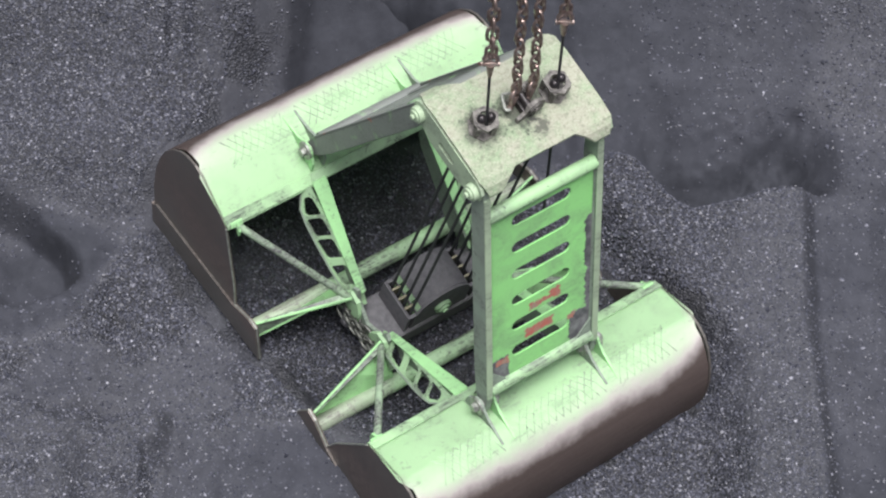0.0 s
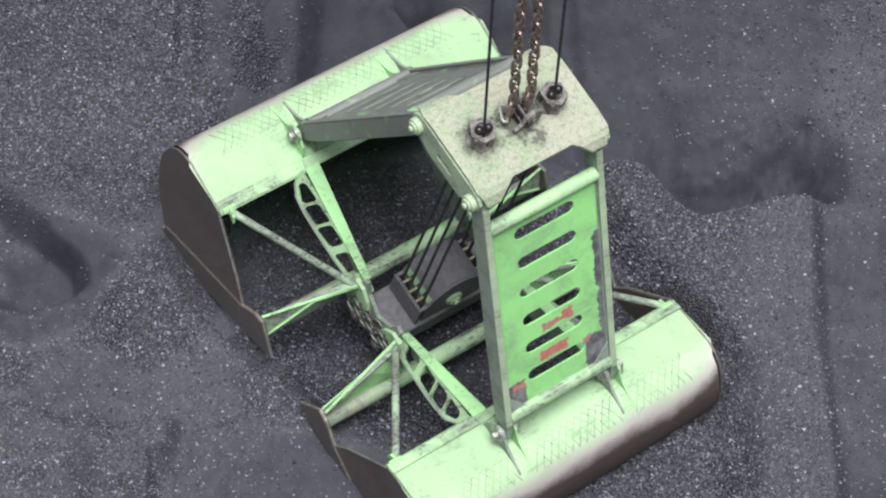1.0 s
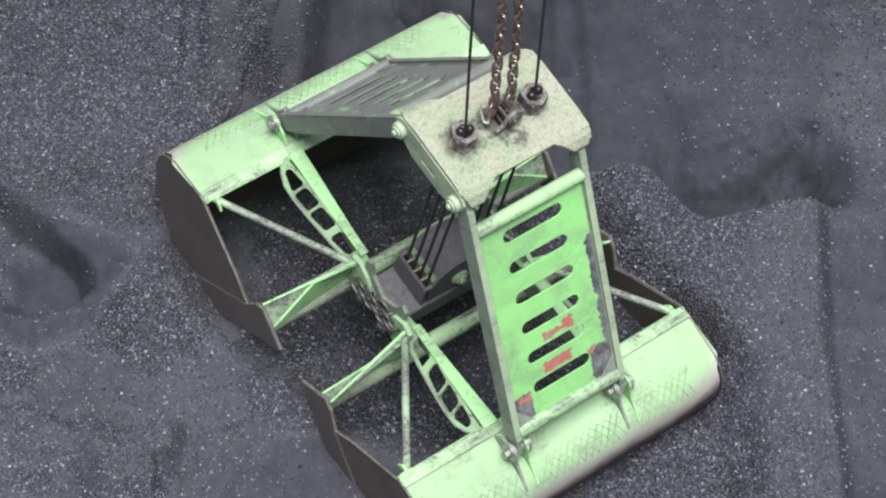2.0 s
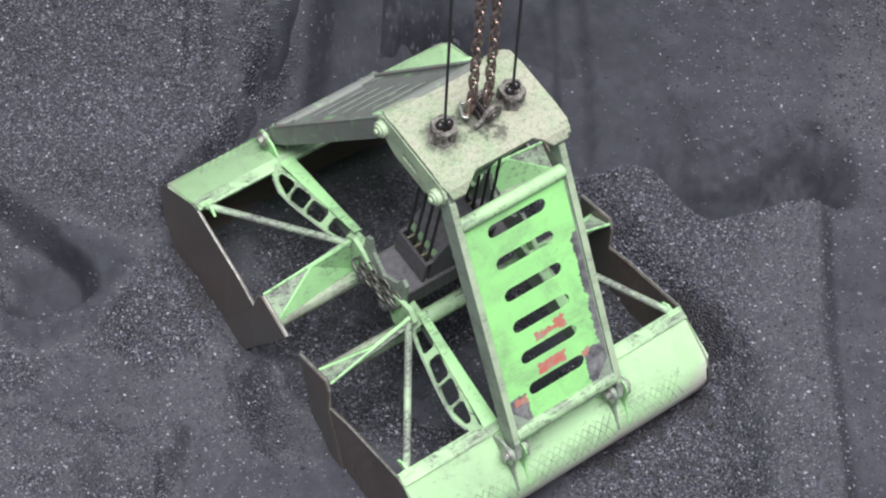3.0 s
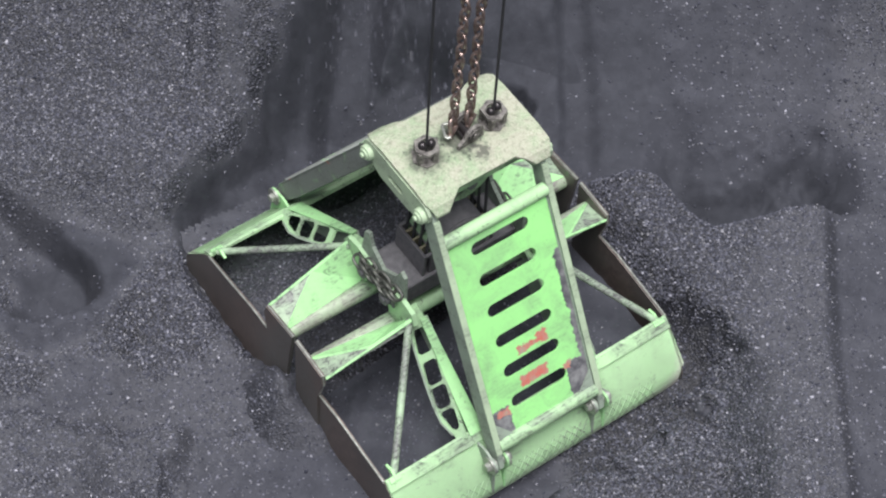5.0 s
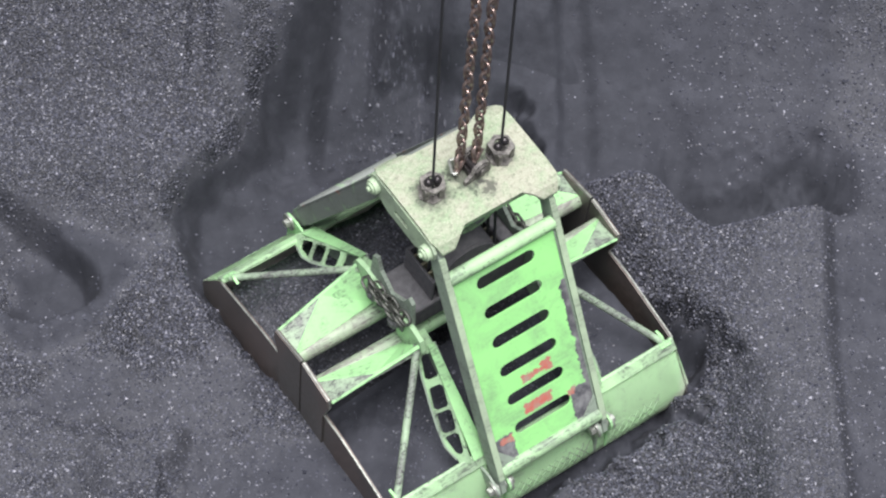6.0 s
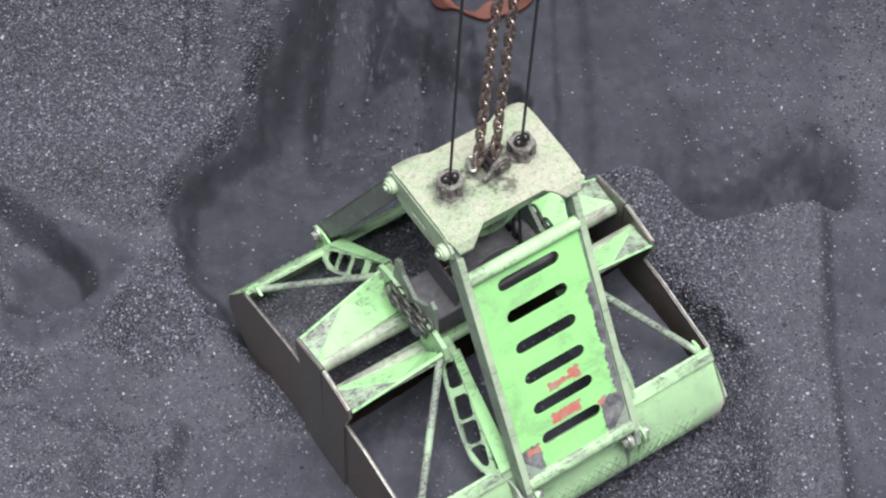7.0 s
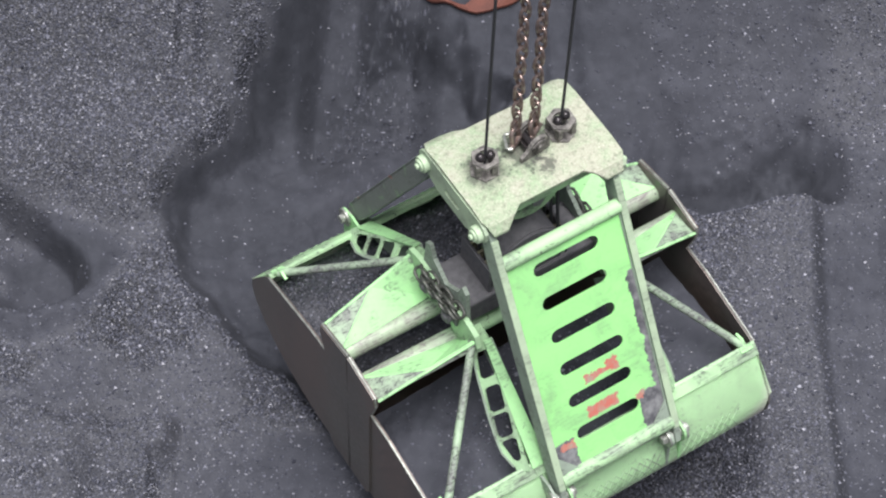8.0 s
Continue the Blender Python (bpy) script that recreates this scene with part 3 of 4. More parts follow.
        sweep_tube(rim, [(s * 1.55, 0.362, -0.095), (s * 0.66, 0.275, 0.180)], 0.013, 6)
        sweep_tube(rim, [(s * 1.54, 0.15, -0.26), tuple(half_hi)], 0.007, 6)
        part("weld_rim", rim, green, shell)
        # strut from hinge to the outer corner
        st = B()
        rod(st, (s * 0.69, 0.26, 0.13), (s * 1.47, 1.39, -0.02), 0.034, 16)
        part("strut", st, scraped, shell, "green round strut, scraped", True)
        ft = B()
        prism(ft, [(1.26, -0.035), (1.32, 0.02), (1.41, 0.02), (1.42, -0.03)], s * 1.465 - 0.012, s * 1.465 + 0.012, "x")
        box(ft, s * 1.47 - 0.06, s * 1.47 + 0.06, 1.375, 1.43, -0.03, 0.014, 0.006)
        part("strut_foot", ft, green, shell)
        # pierced rib between hinge lug and arm bracket
        rb = B()
        lower = [(0.30, 0.03), (0.55, -0.035), (0.85, -0.10), (1.05, -0.135), (1.20, -0.145), (1.34, -0.10)]
        out = [(0.16, 0.20), (0.30, 0.20), (1.42, 0.0), (1.38, -0.10)] + lower[::-1] + [(0.16, 0.05)]
        holes = []
        for y0, y1 in ((0.37, 0.59), (0.66, 0.87), (0.895, 1.09), (1.115, 1.31)):
            top0, top1 = 0.20 - (y0 - 0.3) * 0.179 - 0.026, 0.20 - (y1 - 0.3) * 0.179 - 0.026
            b0 = float(np.interp(y0, [p for p, q in lower], [q for p, q in lower])) + 0.014
            b1 = float(np.interp(y1, [p for p, q in lower], [q for p, q in lower])) + 0.014
            holes.append([(y0 + 0.025, b0), (y1 - 0.025, b1), (y1, b1 + 0.025), (y1, top1 - 0.025), (y1 - 0.025, top1), (y0 + 0.025, top0), (y0, top0 - 0.025), (y0, b0 + 0.025)])
        prism(rb, out, -0.012, 0.012, "x", holes)
        rib = part("pierced_rib", rb, green_dusty, shell, "green rib plate with four cut-outs")
        slant = pose(s * 0.635, 0, 0.11) @ pose(0, 0, 0, 0, -s * 42, 0) @ pose(0, 0, -0.11)
        rib.matrix_basis = slant
        fr = B()
        prism(fr, [(0.30, 0.20), (1.42, 0.0), (1.42, 0.016), (0.30, 0.216)], -0.055, 0.055, "x")
        for v in fr.verts:
            # narrow at the hinge, wide at the arm's bracket
            v.co.x *= 0.62 + 0.62 * (v.co.y - 0.30)
        o = part("rib_flange", fr, green, shell)
        o.matrix_basis = pose(s * 0.60, 0, 0)
        fr = B()
        prism(fr, lower + [(p, q - 0.014) for p, q in lower[::-1]], -0.022, 0.022, "x")
        o = part("rib_edge", fr, beam_paint, shell)
        o.matrix_basis = slant
        fr = B()
        prism(fr, [(0.30, 0.20), (1.42, 0.0), (1.40, -0.13), (1.15, -0.19), (0.75, -0.13), (0.30, -0.08)], -0.010, 0.010, "x")
        o = part("rib_web", fr, beam_paint, shell)
        o.matrix_basis = pose(s * 0.56, 0, 0)
        # bracket with two fins that run out over the back
        for du in (-0.062, 0.062):
            fin = B()
            prism(fin, [(1.50, -0.04), (1.60, 0.045), *ngon(REACH, 0.0, 0.085, 9, 2.4, -2.6, False), (1.84, -0.10), (1.985, -0.31), (1.95, -0.28), (1.86, -0.20), (1.60, -0.09)], -0.011, 0.011, "x")
            o = part("bracket_fin", fin, green if du < 0 else beam_paint, shell)
            o.matrix_basis = pose(s * BEAM_U + du, 0, 0)
        pb = B()
        rod(pb, (-0.105, 0, 0), (0.105, 0, 0), 0.048, 20)
        rod(pb, (-0.092, 0, 0), (-0.073, 0, 0), 0.088, 24)
        rod(pb, (0.073, 0, 0), (0.092, 0, 0), 0.088, 24)
        rod(pb, (-0.132, 0, 0), (0.132, 0, 0), 0.042, 6)
        o = part("bracket_pin", pb, bright_steel, shell, "bright steel pin with hexagon nuts", True)
        o.matrix_basis = pose(s * BEAM_U, REACH, 0)
        # hinge eye
        eye = B()
        prism(eye, [*ngon(0, 0, 0.13, 12, 1.6, math.pi * 1.1, False), (0.12, -0.20), (0.30, -0.14), (0.34, 0.17), (0.24, 0.24), (0.10, 0.20)], -0.022, 0.022, "x")
        o = part("hinge_eye", eye, green_dusty, shell)
        o.matrix_basis = pose(s * 0.675, 0, 0)
    return shell


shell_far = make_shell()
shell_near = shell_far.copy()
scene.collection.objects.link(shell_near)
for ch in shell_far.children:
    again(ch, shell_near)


def link_mesh():
    bm = B()
    pts = []
    for a in np.linspace(0, 2 * math.pi, 17)[:-1]:
        x, z = 0.041 * math.cos(a), 0.041 * math.sin(a)
        pts.append((x, 0, z + (0.034 if z > 0.001 else -0.034 if z < -0.001 else 0)))
    n, seg = len(pts), 7
    rings = []
    for i in range(n):
        p = Vector(pts[i])
        d = (Vector(pts[(i + 1) % n]) - Vector(pts[i - 1])).normalized()
        side = Vector((0, 1, 0))
        outw = d.cross(side)
        rings.append([bm.verts.new(p + 0.0138 * (side * math.cos(2 * math.pi * k / seg) + outw * math.sin(2 * math.pi * k / seg))) for k in range(seg)])
    for i in range(n):
        a, b = rings[i], rings[(i + 1) % n]
        for k in range(seg):
            bm.faces.new((a[k], a[(k + 1) % seg], b[(k + 1) % seg], b[k]))
    return bm


# ---- lower crosshead with its sheave housing ----


def make_crosshead():
    b = B()
    box(b, -0.63, 0.63, -0.24, 0.24, -0.16, 0.10, 0.02)
    cross = part("crosshead", b, dark_steel, grab, "coal-dusted dark crosshead with sheave housing")
    for s in (-1, 1):
        e = B()
        prism(e, [(-0.30, -0.13), (-0.20, -0.20), (0.20, -0.20), (0.30, -0.13), (0.33, 0.05), (0.30, 0.40), (0.24, 0.44), (0.18, 0.30), (0.0, 0.17), (-0.18, 0.30), (-0.24, 0.44), (-0.30, 0.40), (-0.33, 0.05)], -0.018, 0.018, "x")
        o = part("end_plate", e, beam_paint, cross)
        o.matrix_basis = pose(s * 0.645, 0, 0)
        for v in (-HINGE, HINGE):
            p = B()
            rod(p, (-0.07, 0, 0), (0.07, 0, 0), 0.062, 20)
            rod(p, (-0.085, 0, 0), (0.085, 0, 0), 0.036, 6)
            o = part("hinge_pin", p, dark_steel, cross)
            o.matrix_basis = pose(s * 0.70, v, 0)
    # housing walls, half round on top
    for v in (-0.20, 0.20):
        w = B()
        prism(w, [(-0.31, -0.05), (0.31, -0.05), (0.31, 0.31), *ngon(0, 0.31, 0.31, 19, 0.0, math.pi, False)], -0.012, 0.012, "y")
        o = part("housing_wall", w, dark_steel, cross)
        o.matrix_basis = pose(0, v, 0)
        bs = B()
        k = 1 if v > 0 else -1
        rod(bs, (0, 0, 0), (0, k * 0.045, 0), 0.085, 24)
        rod(bs, (0, k * 0.04, 0), (0, k * 0.065, 0), 0.055, 24)
        rod(bs, (0, k * 0.06, 0), (0, k * 0.085, 0), 0.03, 6)
        o = part("shaft_boss", bs, green_dusty, cross, "dusty green bearing boss")
        o.matrix_basis = pose(0, v, 0.31)
    cv = B()
    arc = ngon(0, 0.31, 0.32, 15, math.pi * 0.20, math.pi * 0.60, False)
    ins = ngon(0, 0.31, 0.30, 15, math.pi * 0.20, math.pi * 0.60, False)
    prism(cv, arc + ins[::-1], -0.188, 0.188, "y")
    part("housing_cover", cv, dark_steel, cross, smooth=True)
    for s in (-1, 1):
        mth = B()
        prism(mth, [(s * 0.27, -0.21), (s * 0.37, -0.21), (s * 0.37, 0.21), (s * 0.27, 0.21)], 0.36, 0.39, "z", [[(s * 0.285, -0.18), (s * 0.355, -0.18), (s * 0.355, 0.18), (s * 0.285, 0.18)]])
        box(mth, s * 0.37 - 0.012, s * 0.37 + 0.012, -0.21, 0.21, 0.05, 0.39)
        part("rope_mouth", mth, dark_steel, cross)
        for v in (-0.105, 0.0, 0.105):
            d = B()
            box(d, s * 0.27, s * 0.36, v - 0.010, v + 0.010, 0.10, 0.40)
            part("divider", d, brass, cross, "rope-worn brass divider")
    sh = B()
    prism(sh, ngon(0, 0, 0.285, 36), -0.03, 0.03, "y")
    s0 = part("sheave", sh, green_dusty, cross)
    s0.matrix_basis = pose(0, -0.15, 0.31)
    for v in (-0.05, 0.05, 0.15):
        again(s0, cross, pose(0, v, 0.31))
    # synchronising link with its row of knuckles
    strand = part("link", link_mesh(), greasy, cross, "greasy chain link", True)
    for s in (-1, 1):
        ln = B()
        box(ln, s * 0.715 - 0.012, s * 0.715 + 0.012, -0.27, 0.27, -0.05, 0.08, 0.006)
        part("sync_link", ln, dark_steel, cross, "greasy synchronising link bar")
        for k in range(6):
            for lane in (0, 1):
                m = pose(s * (0.700 + 0.042 * lane), -0.25 + 0.094 * k + 0.02 * lane, 0.16 - 0.014 * k - 0.03 * lane, 96, 0, 4 * math.sin(k)) @ pose(0, 0, 0, 0, 0, 45 + 90 * ((k + lane) % 2))
                if s < 0 and k + lane == 0:
                    strand.matrix_basis = m
                else:
                    again(strand, cross, m)
    return cross


crosshead = make_crosshead()

# rope falls between the two sheave sets, each in three sliding lengths
FALL = 1.14
falls = []
for s in (-1, 1):
    for k in range(4):
        for j in range(3):
            r = B()
            rod(r, (0, 0, 0), (0, 0, -FALL), 0.0135 + 0.0006 * j, 8)
            o = part("rope_fall", r, rope_steel, grab)
            falls.append((o, s, k, j))


# ---- chains and closing ropes ----


PITCH = 0.118
first_link = part("link", link_mesh(), rust_chain, None, smooth=True)


def hang_links(parent, count, z0, turn):
    for i in range(count):
        again(first_link, parent, pose(0.003 * math.sin(i * 1.7), 0.003 * math.cos(i * 2.1), z0 + i * PITCH, 3 * math.sin(i * 2.3), 3 * math.sin(i * 1.3), turn + 90 * (i % 2)))


lift_chains = []
for k in range(2):
    c = tagged(new("lifting_chain"), "rusty welded-link lifting chain shackled to the grab head", "chain", "lifting chains")
    hang_links(c, 62, 0.05, 35)
    lift_chains.append(c)

close_ropes = []
for k in range(2):
    c = tagged(new("closing_rope"), "dark greased wire closing rope hung on a rusty chain", "rope", "closing ropes")
    sk = B()
    rod(sk, (0, 0, -0.16), (0, 0, 0.0), 0.018, 12, 0.036)
    sweep_tube(sk, [(0.045, 0, 0.0), (0.05, 0, 0.06), (0.03, 0, 0.12), (0, 0, 0.135), (-0.03, 0, 0.12), (-0.05, 0, 0.06), (-0.045, 0, 0.0)], 0.02, 8)
    rod(sk, (-0.07, 0, 0.0), (0.07, 0, 0.0), 0.02, 10)
    end = part("chain_end", sk, rust_chain, c, "rusty wedge socket and shackle")
    hang_links(end, 40, 0.15, 10)
    lengths = []
    for j in range(5):
        r = B()
        rod(r, (0, 0, 0), (0, 0, -2.9), 0.0105 + 0.0005 * j, 10)
        lengths.append(part("rope_length", r, rope_steel, c))
    close_ropes.append((c, end, lengths))
bpy.data.objects.remove(first_link)

# ---- coal ----


def smooth(a, b, x):
    f = np.clip((x - a) / (b - a), 0, 1)
    return f * f * (3 - 2 * f)


def wave(x, y, scale, seed):
    """Soft value noise on numpy arrays."""
    rs = np.random.RandomState(seed)
    tab = rs.rand(64, 64)
    fx, fy = x * scale + 31.7, y * scale + 17.3
    ix, iy = np.floor(fx).astype(int), np.floor(fy).astype(int)
    tx, ty = fx - ix, fy - iy
    tx, ty = tx * tx * (3 - 2 * tx), ty * ty * (3 - 2 * ty)
    a, b = tab[ix % 64, iy % 64], tab[(ix + 1) % 64, iy % 64]
    c, d = tab[ix % 64, (iy + 1) % 64], tab[(ix + 1) % 64, (iy + 1) % 64]
    return (a + (b - a) * tx) * (1 - ty) + (c + (d - c) * tx) * ty - 0.5


def pit_mask(x, y):
    """The patch that is dug and slumps: 0 outside, 1 inside."""
    dx, dy = x + 0.45, y - 11.2
    along, across = dx * 0.82 + dy * 0.57, dy * 0.82 - dx * 0.57
    wob = 0.22 * wave(x, y, 1.3, 31) + 0.16 * wave(x, y, 4.0, 32) + 0.10 * wave(x, y, 9.0, 34)
    d = ((np.abs(along) / 2.15) ** 3 + (np.abs(across) / 2.65) ** 3) ** (1 / 3.0) + wob
    # the scarp runs slantwise in from the near side, bulges and turns back up the bank
    scarp = -0.40 - 2.35 * smooth(8.4, 11.75, y) + 0.75 * smooth(11.7, 12.9, y) + 0.45 * smooth(12.8, 14.0, y)
    inside = smooth(-0.12, 0.34, x - scarp + 0.8 * wob)
    other = np.maximum(smooth(1.06, 0.88, d + 0.35 * smooth(0.5, 1.3, x) * smooth(10.7, 11.3, y)), smooth(0.15, -0.25, x + 0.7 * smooth(12.2, 13.2, y)))
    return inside * other * smooth(7.9, 8.4, y) * smooth(15.8, 14.6, y)


def heap_edge(x, y):
    """How far back the side heap reaches: a nose, a dip, then a low rise to the lane."""
    return 12.38 - 0.56 * smooth(1.80, 2.45, x) + 0.24 * smooth(2.5, 3.4, x) + 0.08 * wave(x, y, 2.5, 45)


def level(x, y):
    """The coal as it lies before the grab closes."""
    z = 0.14 + 0.09 * smooth(0.5, -1.0, x)
    wx = x + 0.25 * wave(x, y, 0.9, 2)
    # the bank behind, steep, with a scoured groove
    z = z + 1.5 * smooth(12.5, 15.4, y + 0.3 * wave(x, y, 0.6, 1)) + 2.5 * smooth(15, 21, y)
    z = z - 0.40 * smooth(-1.45, -1.20, wx) * smooth(-0.05, -0.40, wx) * smooth(12.2, 13.2, y)
    z = z - 0.14 * smooth(-2.62, -2.50, wx) * smooth(-2.25, -2.42, wx) * smooth(12.6, 13.4, y)
    z = z - 0.10 * smooth(0.85, 0.98, wx) * smooth(1.35, 1.15, wx) * smooth(12.2, 12.9, y)
    # coarse bank whose flank falls towards the pit
    z = z + 0.55 * smooth(-1.4, -2.4, wx + 0.45 * (12.9 - y)) * smooth(11.4, 12.3, y)
    # hollow in the side bench, with a steep lip
    r = np.hypot((x + 4.05 + 0.5 * (y - 11.2)) * 0.9, (y - 11.2) * 1.1) + 0.25 * wave(x, y, 1.7, 14) + 0.08 * wave(x, y, 6.0, 46)
    z = z - 0.42 * smooth(0.74, 0.50, r) * smooth(-4.9, -3.8, x) + 0.08 * smooth(1.1, 0.8, r)
    # low bench with a broken step
    z = z + 0.26 * smooth(-2.42, -2.58, x + 0.3 * wave(x, y, 1.6, 15) + 0.16 * wave(x, y, 5.0, 25)) * smooth(9.62, 9.40, y + 0.3 * wave(x, y, 1.5, 16) + 0.1 * wave(x, y, 6.0, 26))
    z = z + 0.18 * smooth(-2.9, -3.3, wx) * smooth(11.0, 10.5, y)
    # heap beside the pit, a trough behind it, a scraped lane along it
    edge = heap_edge(x, y)
    z = z + 0.34 * smooth(-0.25, 0.35, x - 1.25 - 0.75 * np.clip(12.0 - y, 0, 1.8)) * smooth(edge + 0.05, edge - 0.18, y) * smooth(3.62, 3.40, x + 0.15 * wave(x, y, 1.3, 4))
    z = z - 0.50 * smooth(1.75, 2.4, x) * smooth(edge - 0.02, edge + 0.14, y) * smooth(edge + 1.05, edge + 0.25, y + 0.2 * wave(x, y, 2.0, 17)) * smooth(4.0, 3.4, x)
    z = z - 0.10 * smooth(3.45, 3.70, x + 0.2 * wave(x, y, 1.3, 4)) * smooth(4.4, 4.1, x) * smooth(12.3, 12.0, y)
    # hollow added where the shells bite, to deepen the shade inside them
    z = z - 0.22 * smooth(1.75, 1.0, np.hypot(x + 0.1, y - 10.9))
    # relief at several sizes
    rough = 0.35 + 0.9 * coarse(x, y)
    z = z + 0.16 * wave(x, y, 0.7, 5) + 0.12 * wave(x, y, 1.9, 6) + 0.060 * wave(x, y, 5, 7) + rough * (0.022 * wave(x, y, 13, 8) + 0.014 * wave(x, y, 29, 18))
    z = z + 0.13 * smooth(2.2, 2.8, x) * smooth(3.8, 3.4, x) * smooth(12.1, 12.4, y) * smooth(13.1, 12.8, y) * (wave(x, y, 5.5, 19) + 0.5 * wave(x, y, 13.0, 20))
    z = z + 0.09 * smooth(-1.2, -2.2, x) * smooth(11.4, 10.8, y) * (wave(x, y, 3.2, 47) + 0.6 * wave(x, y, 7.5, 48))
    far = smooth(6, 14, np.hypot(x, y - 11.5))
    return z * (1 - far) + far * (0.2 + 2.4 * smooth(13, 24, y) + 1.2 * wave(x, y, 0.22, 9))


def height(x, y):
    """The coal once the pit is dug out."""
    return level(x, y) - SLUMP * pit_mask(x, y) * (0.75 + 0.5 * (wave(x, y, 1.6, 33) + 0.5))


SLUMP = 0.42


def coarse(x, y):
    """The grade of the coal: 0 dark fines, 0.2 dry fines, 1 loose lumps."""
    wx, wy = x + 0.5 * wave(x, y, 1.1, 12) + 0.12 * wave(x, y, 5.0, 35), y + 0.4 * wave(x, y, 1.2, 36)
    blot = smooth(-0.22, 0.20, wave(x, y, 1.4, 13) + 0.5 * wave(x, y, 4.5, 37))
    g = 0.19 + 0.10 * blot
    # the bank on the far side
    g = g + (0.40 + 0.14 * smooth(11.9, 12.8, wy)) * smooth(-2.25, -2.75, wx) * smooth(11.45, 12.0, wy)
    g = g + (0.15 + 0.42 * blot) * smooth(-2.9, -2.5, wx) * smooth(-1.3, -1.7, wx) * smooth(11.9, 12.4, wy)
    # the slope that runs down to the pit, the bench before it
    g = g + (0.10 + 0.48 * blot) * smooth(-3.5, -3.0, wx) * smooth(-0.6, -1.3, wx) * smooth(9.2, 9.7, wy) * smooth(11.7, 11.2, wy)
    g = g + 0.42 * blot * smooth(-3.1, -3.5, wx) * smooth(9.7, 10.0, wy) * smooth(11.6, 11.2, wy)
    g = g + (0.22 + 0.16 * blot) * smooth(-2.3, -2.6, x) * smooth(9.7, 9.4, wy)
    g = g + 0.10 * smooth(-1.0, -2.0, wx) * smooth(11.4, 10.6, wy)
    # hollow in the side bench, made darker by a lower grade
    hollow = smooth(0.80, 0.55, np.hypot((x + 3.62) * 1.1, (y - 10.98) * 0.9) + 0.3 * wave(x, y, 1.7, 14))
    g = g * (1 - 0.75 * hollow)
    # side heap: lumpy near the pit, finer towards the lane
    edge = heap_edge(x, y)
    heap = smooth(0.9, 1.3, wx) * smooth(3.55, 3.35, x) * smooth(edge + 0.06, edge - 0.12, y)
    g = g + heap * (0.95 - 0.68 * smooth(1.9, 2.9, wx))
    # darker trough behind it and the sliding face
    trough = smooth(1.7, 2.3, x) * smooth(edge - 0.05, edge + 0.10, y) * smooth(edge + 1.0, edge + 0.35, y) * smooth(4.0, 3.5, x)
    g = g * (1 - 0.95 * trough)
    face = smooth(-1.5, -1.2, wx) * smooth(2.0, 1.6, wx) * smooth(12.0, 12.6, wy)
    g = g * (1 - 0.60 * face)
    g = g + 0.22 * smooth(3.4, 4.0, wx) * smooth(12.4, 13.0, wy)
    # under the shells: lumpier, its darker tone standing in for shade there
    g = g + 0.80 * smooth(1.9, 1.2, np.hypot(x + 0.2, y - 10.9))
    return np.clip(g, 0, 1)


def cut_grade(x, y):
    """The grade once the pit is dug: the cut is damp and fine, but for its middle."""
    m = pit_mask(x, y)
    floor = 0.01 + 0.10 * (wave(x, y, 2.2, 38) + 0.5) + 0.60 * smooth(1.5, 0.9, np.hypot(x - 0.2, y - 10.6))
    m = smooth(0.15, 0.55, m + 0.25 * wave(x, y, 6.0, 39))
    return coarse(x, y) * (1 - m) + floor * m


def set_grade(me, values):
    at = me.attributes.new("grain", "FLOAT", "POINT")
    at.data.foreach_set("value", np.ascontiguousarray(values, dtype=np.float32).reshape(-1))


def axis(lo, hi, step, reach):
    inner = np.arange(lo, hi + step / 2, step)
    grow = step * 1.25 ** np.arange(1, 60)
    run = np.cumsum(grow)
    run = run[run < reach]
    return np.concatenate([lo - run[::-1], inner, hi + run])


def make_ground():
    xs, ys = axis(-5.0, 5.0, 0.021, 400), axis(8.2, 15.6, 0.021, 400)
    gx, gy = np.meshgrid(xs, ys)
    gz = height(gx, gy)
    v = np.stack([gx, gy, gz], -1).reshape(-1, 3)
    ny, nx = gx.shape
    i = np.arange(nx * ny).reshape(ny, nx)
    f = np.stack([i[:-1, :-1], i[:-1, 1:], i[1:, 1:], i[1:, :-1]], -1).reshape(-1, 4)
    me = bpy.data.meshes.new("ground")
    me.from_pydata(v.tolist(), [], f.tolist())
    me.materials.append(coal)
    me.polygons.foreach_set("use_smooth", np.ones(len(f), bool))
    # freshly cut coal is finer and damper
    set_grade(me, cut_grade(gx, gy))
    return tagged(new("ground", me), "dark grey stockpile of fine coal with scraped banks", "coal pile", kind="structure")


ground = make_ground()


def lump_shapes():
    base = np.array([(1, 0, 0), (-1, 0, 0), (0, 1, 0), (0, -1, 0), (0, 0, 1), (0, 0, -1)], float)
    tri = np.array([(0, 2, 4), (2, 1, 4), (1, 3, 4), (3, 0, 4), (2, 0, 5), (1, 2, 5), (3, 1, 5), (0, 3, 5)])
    return base, tri


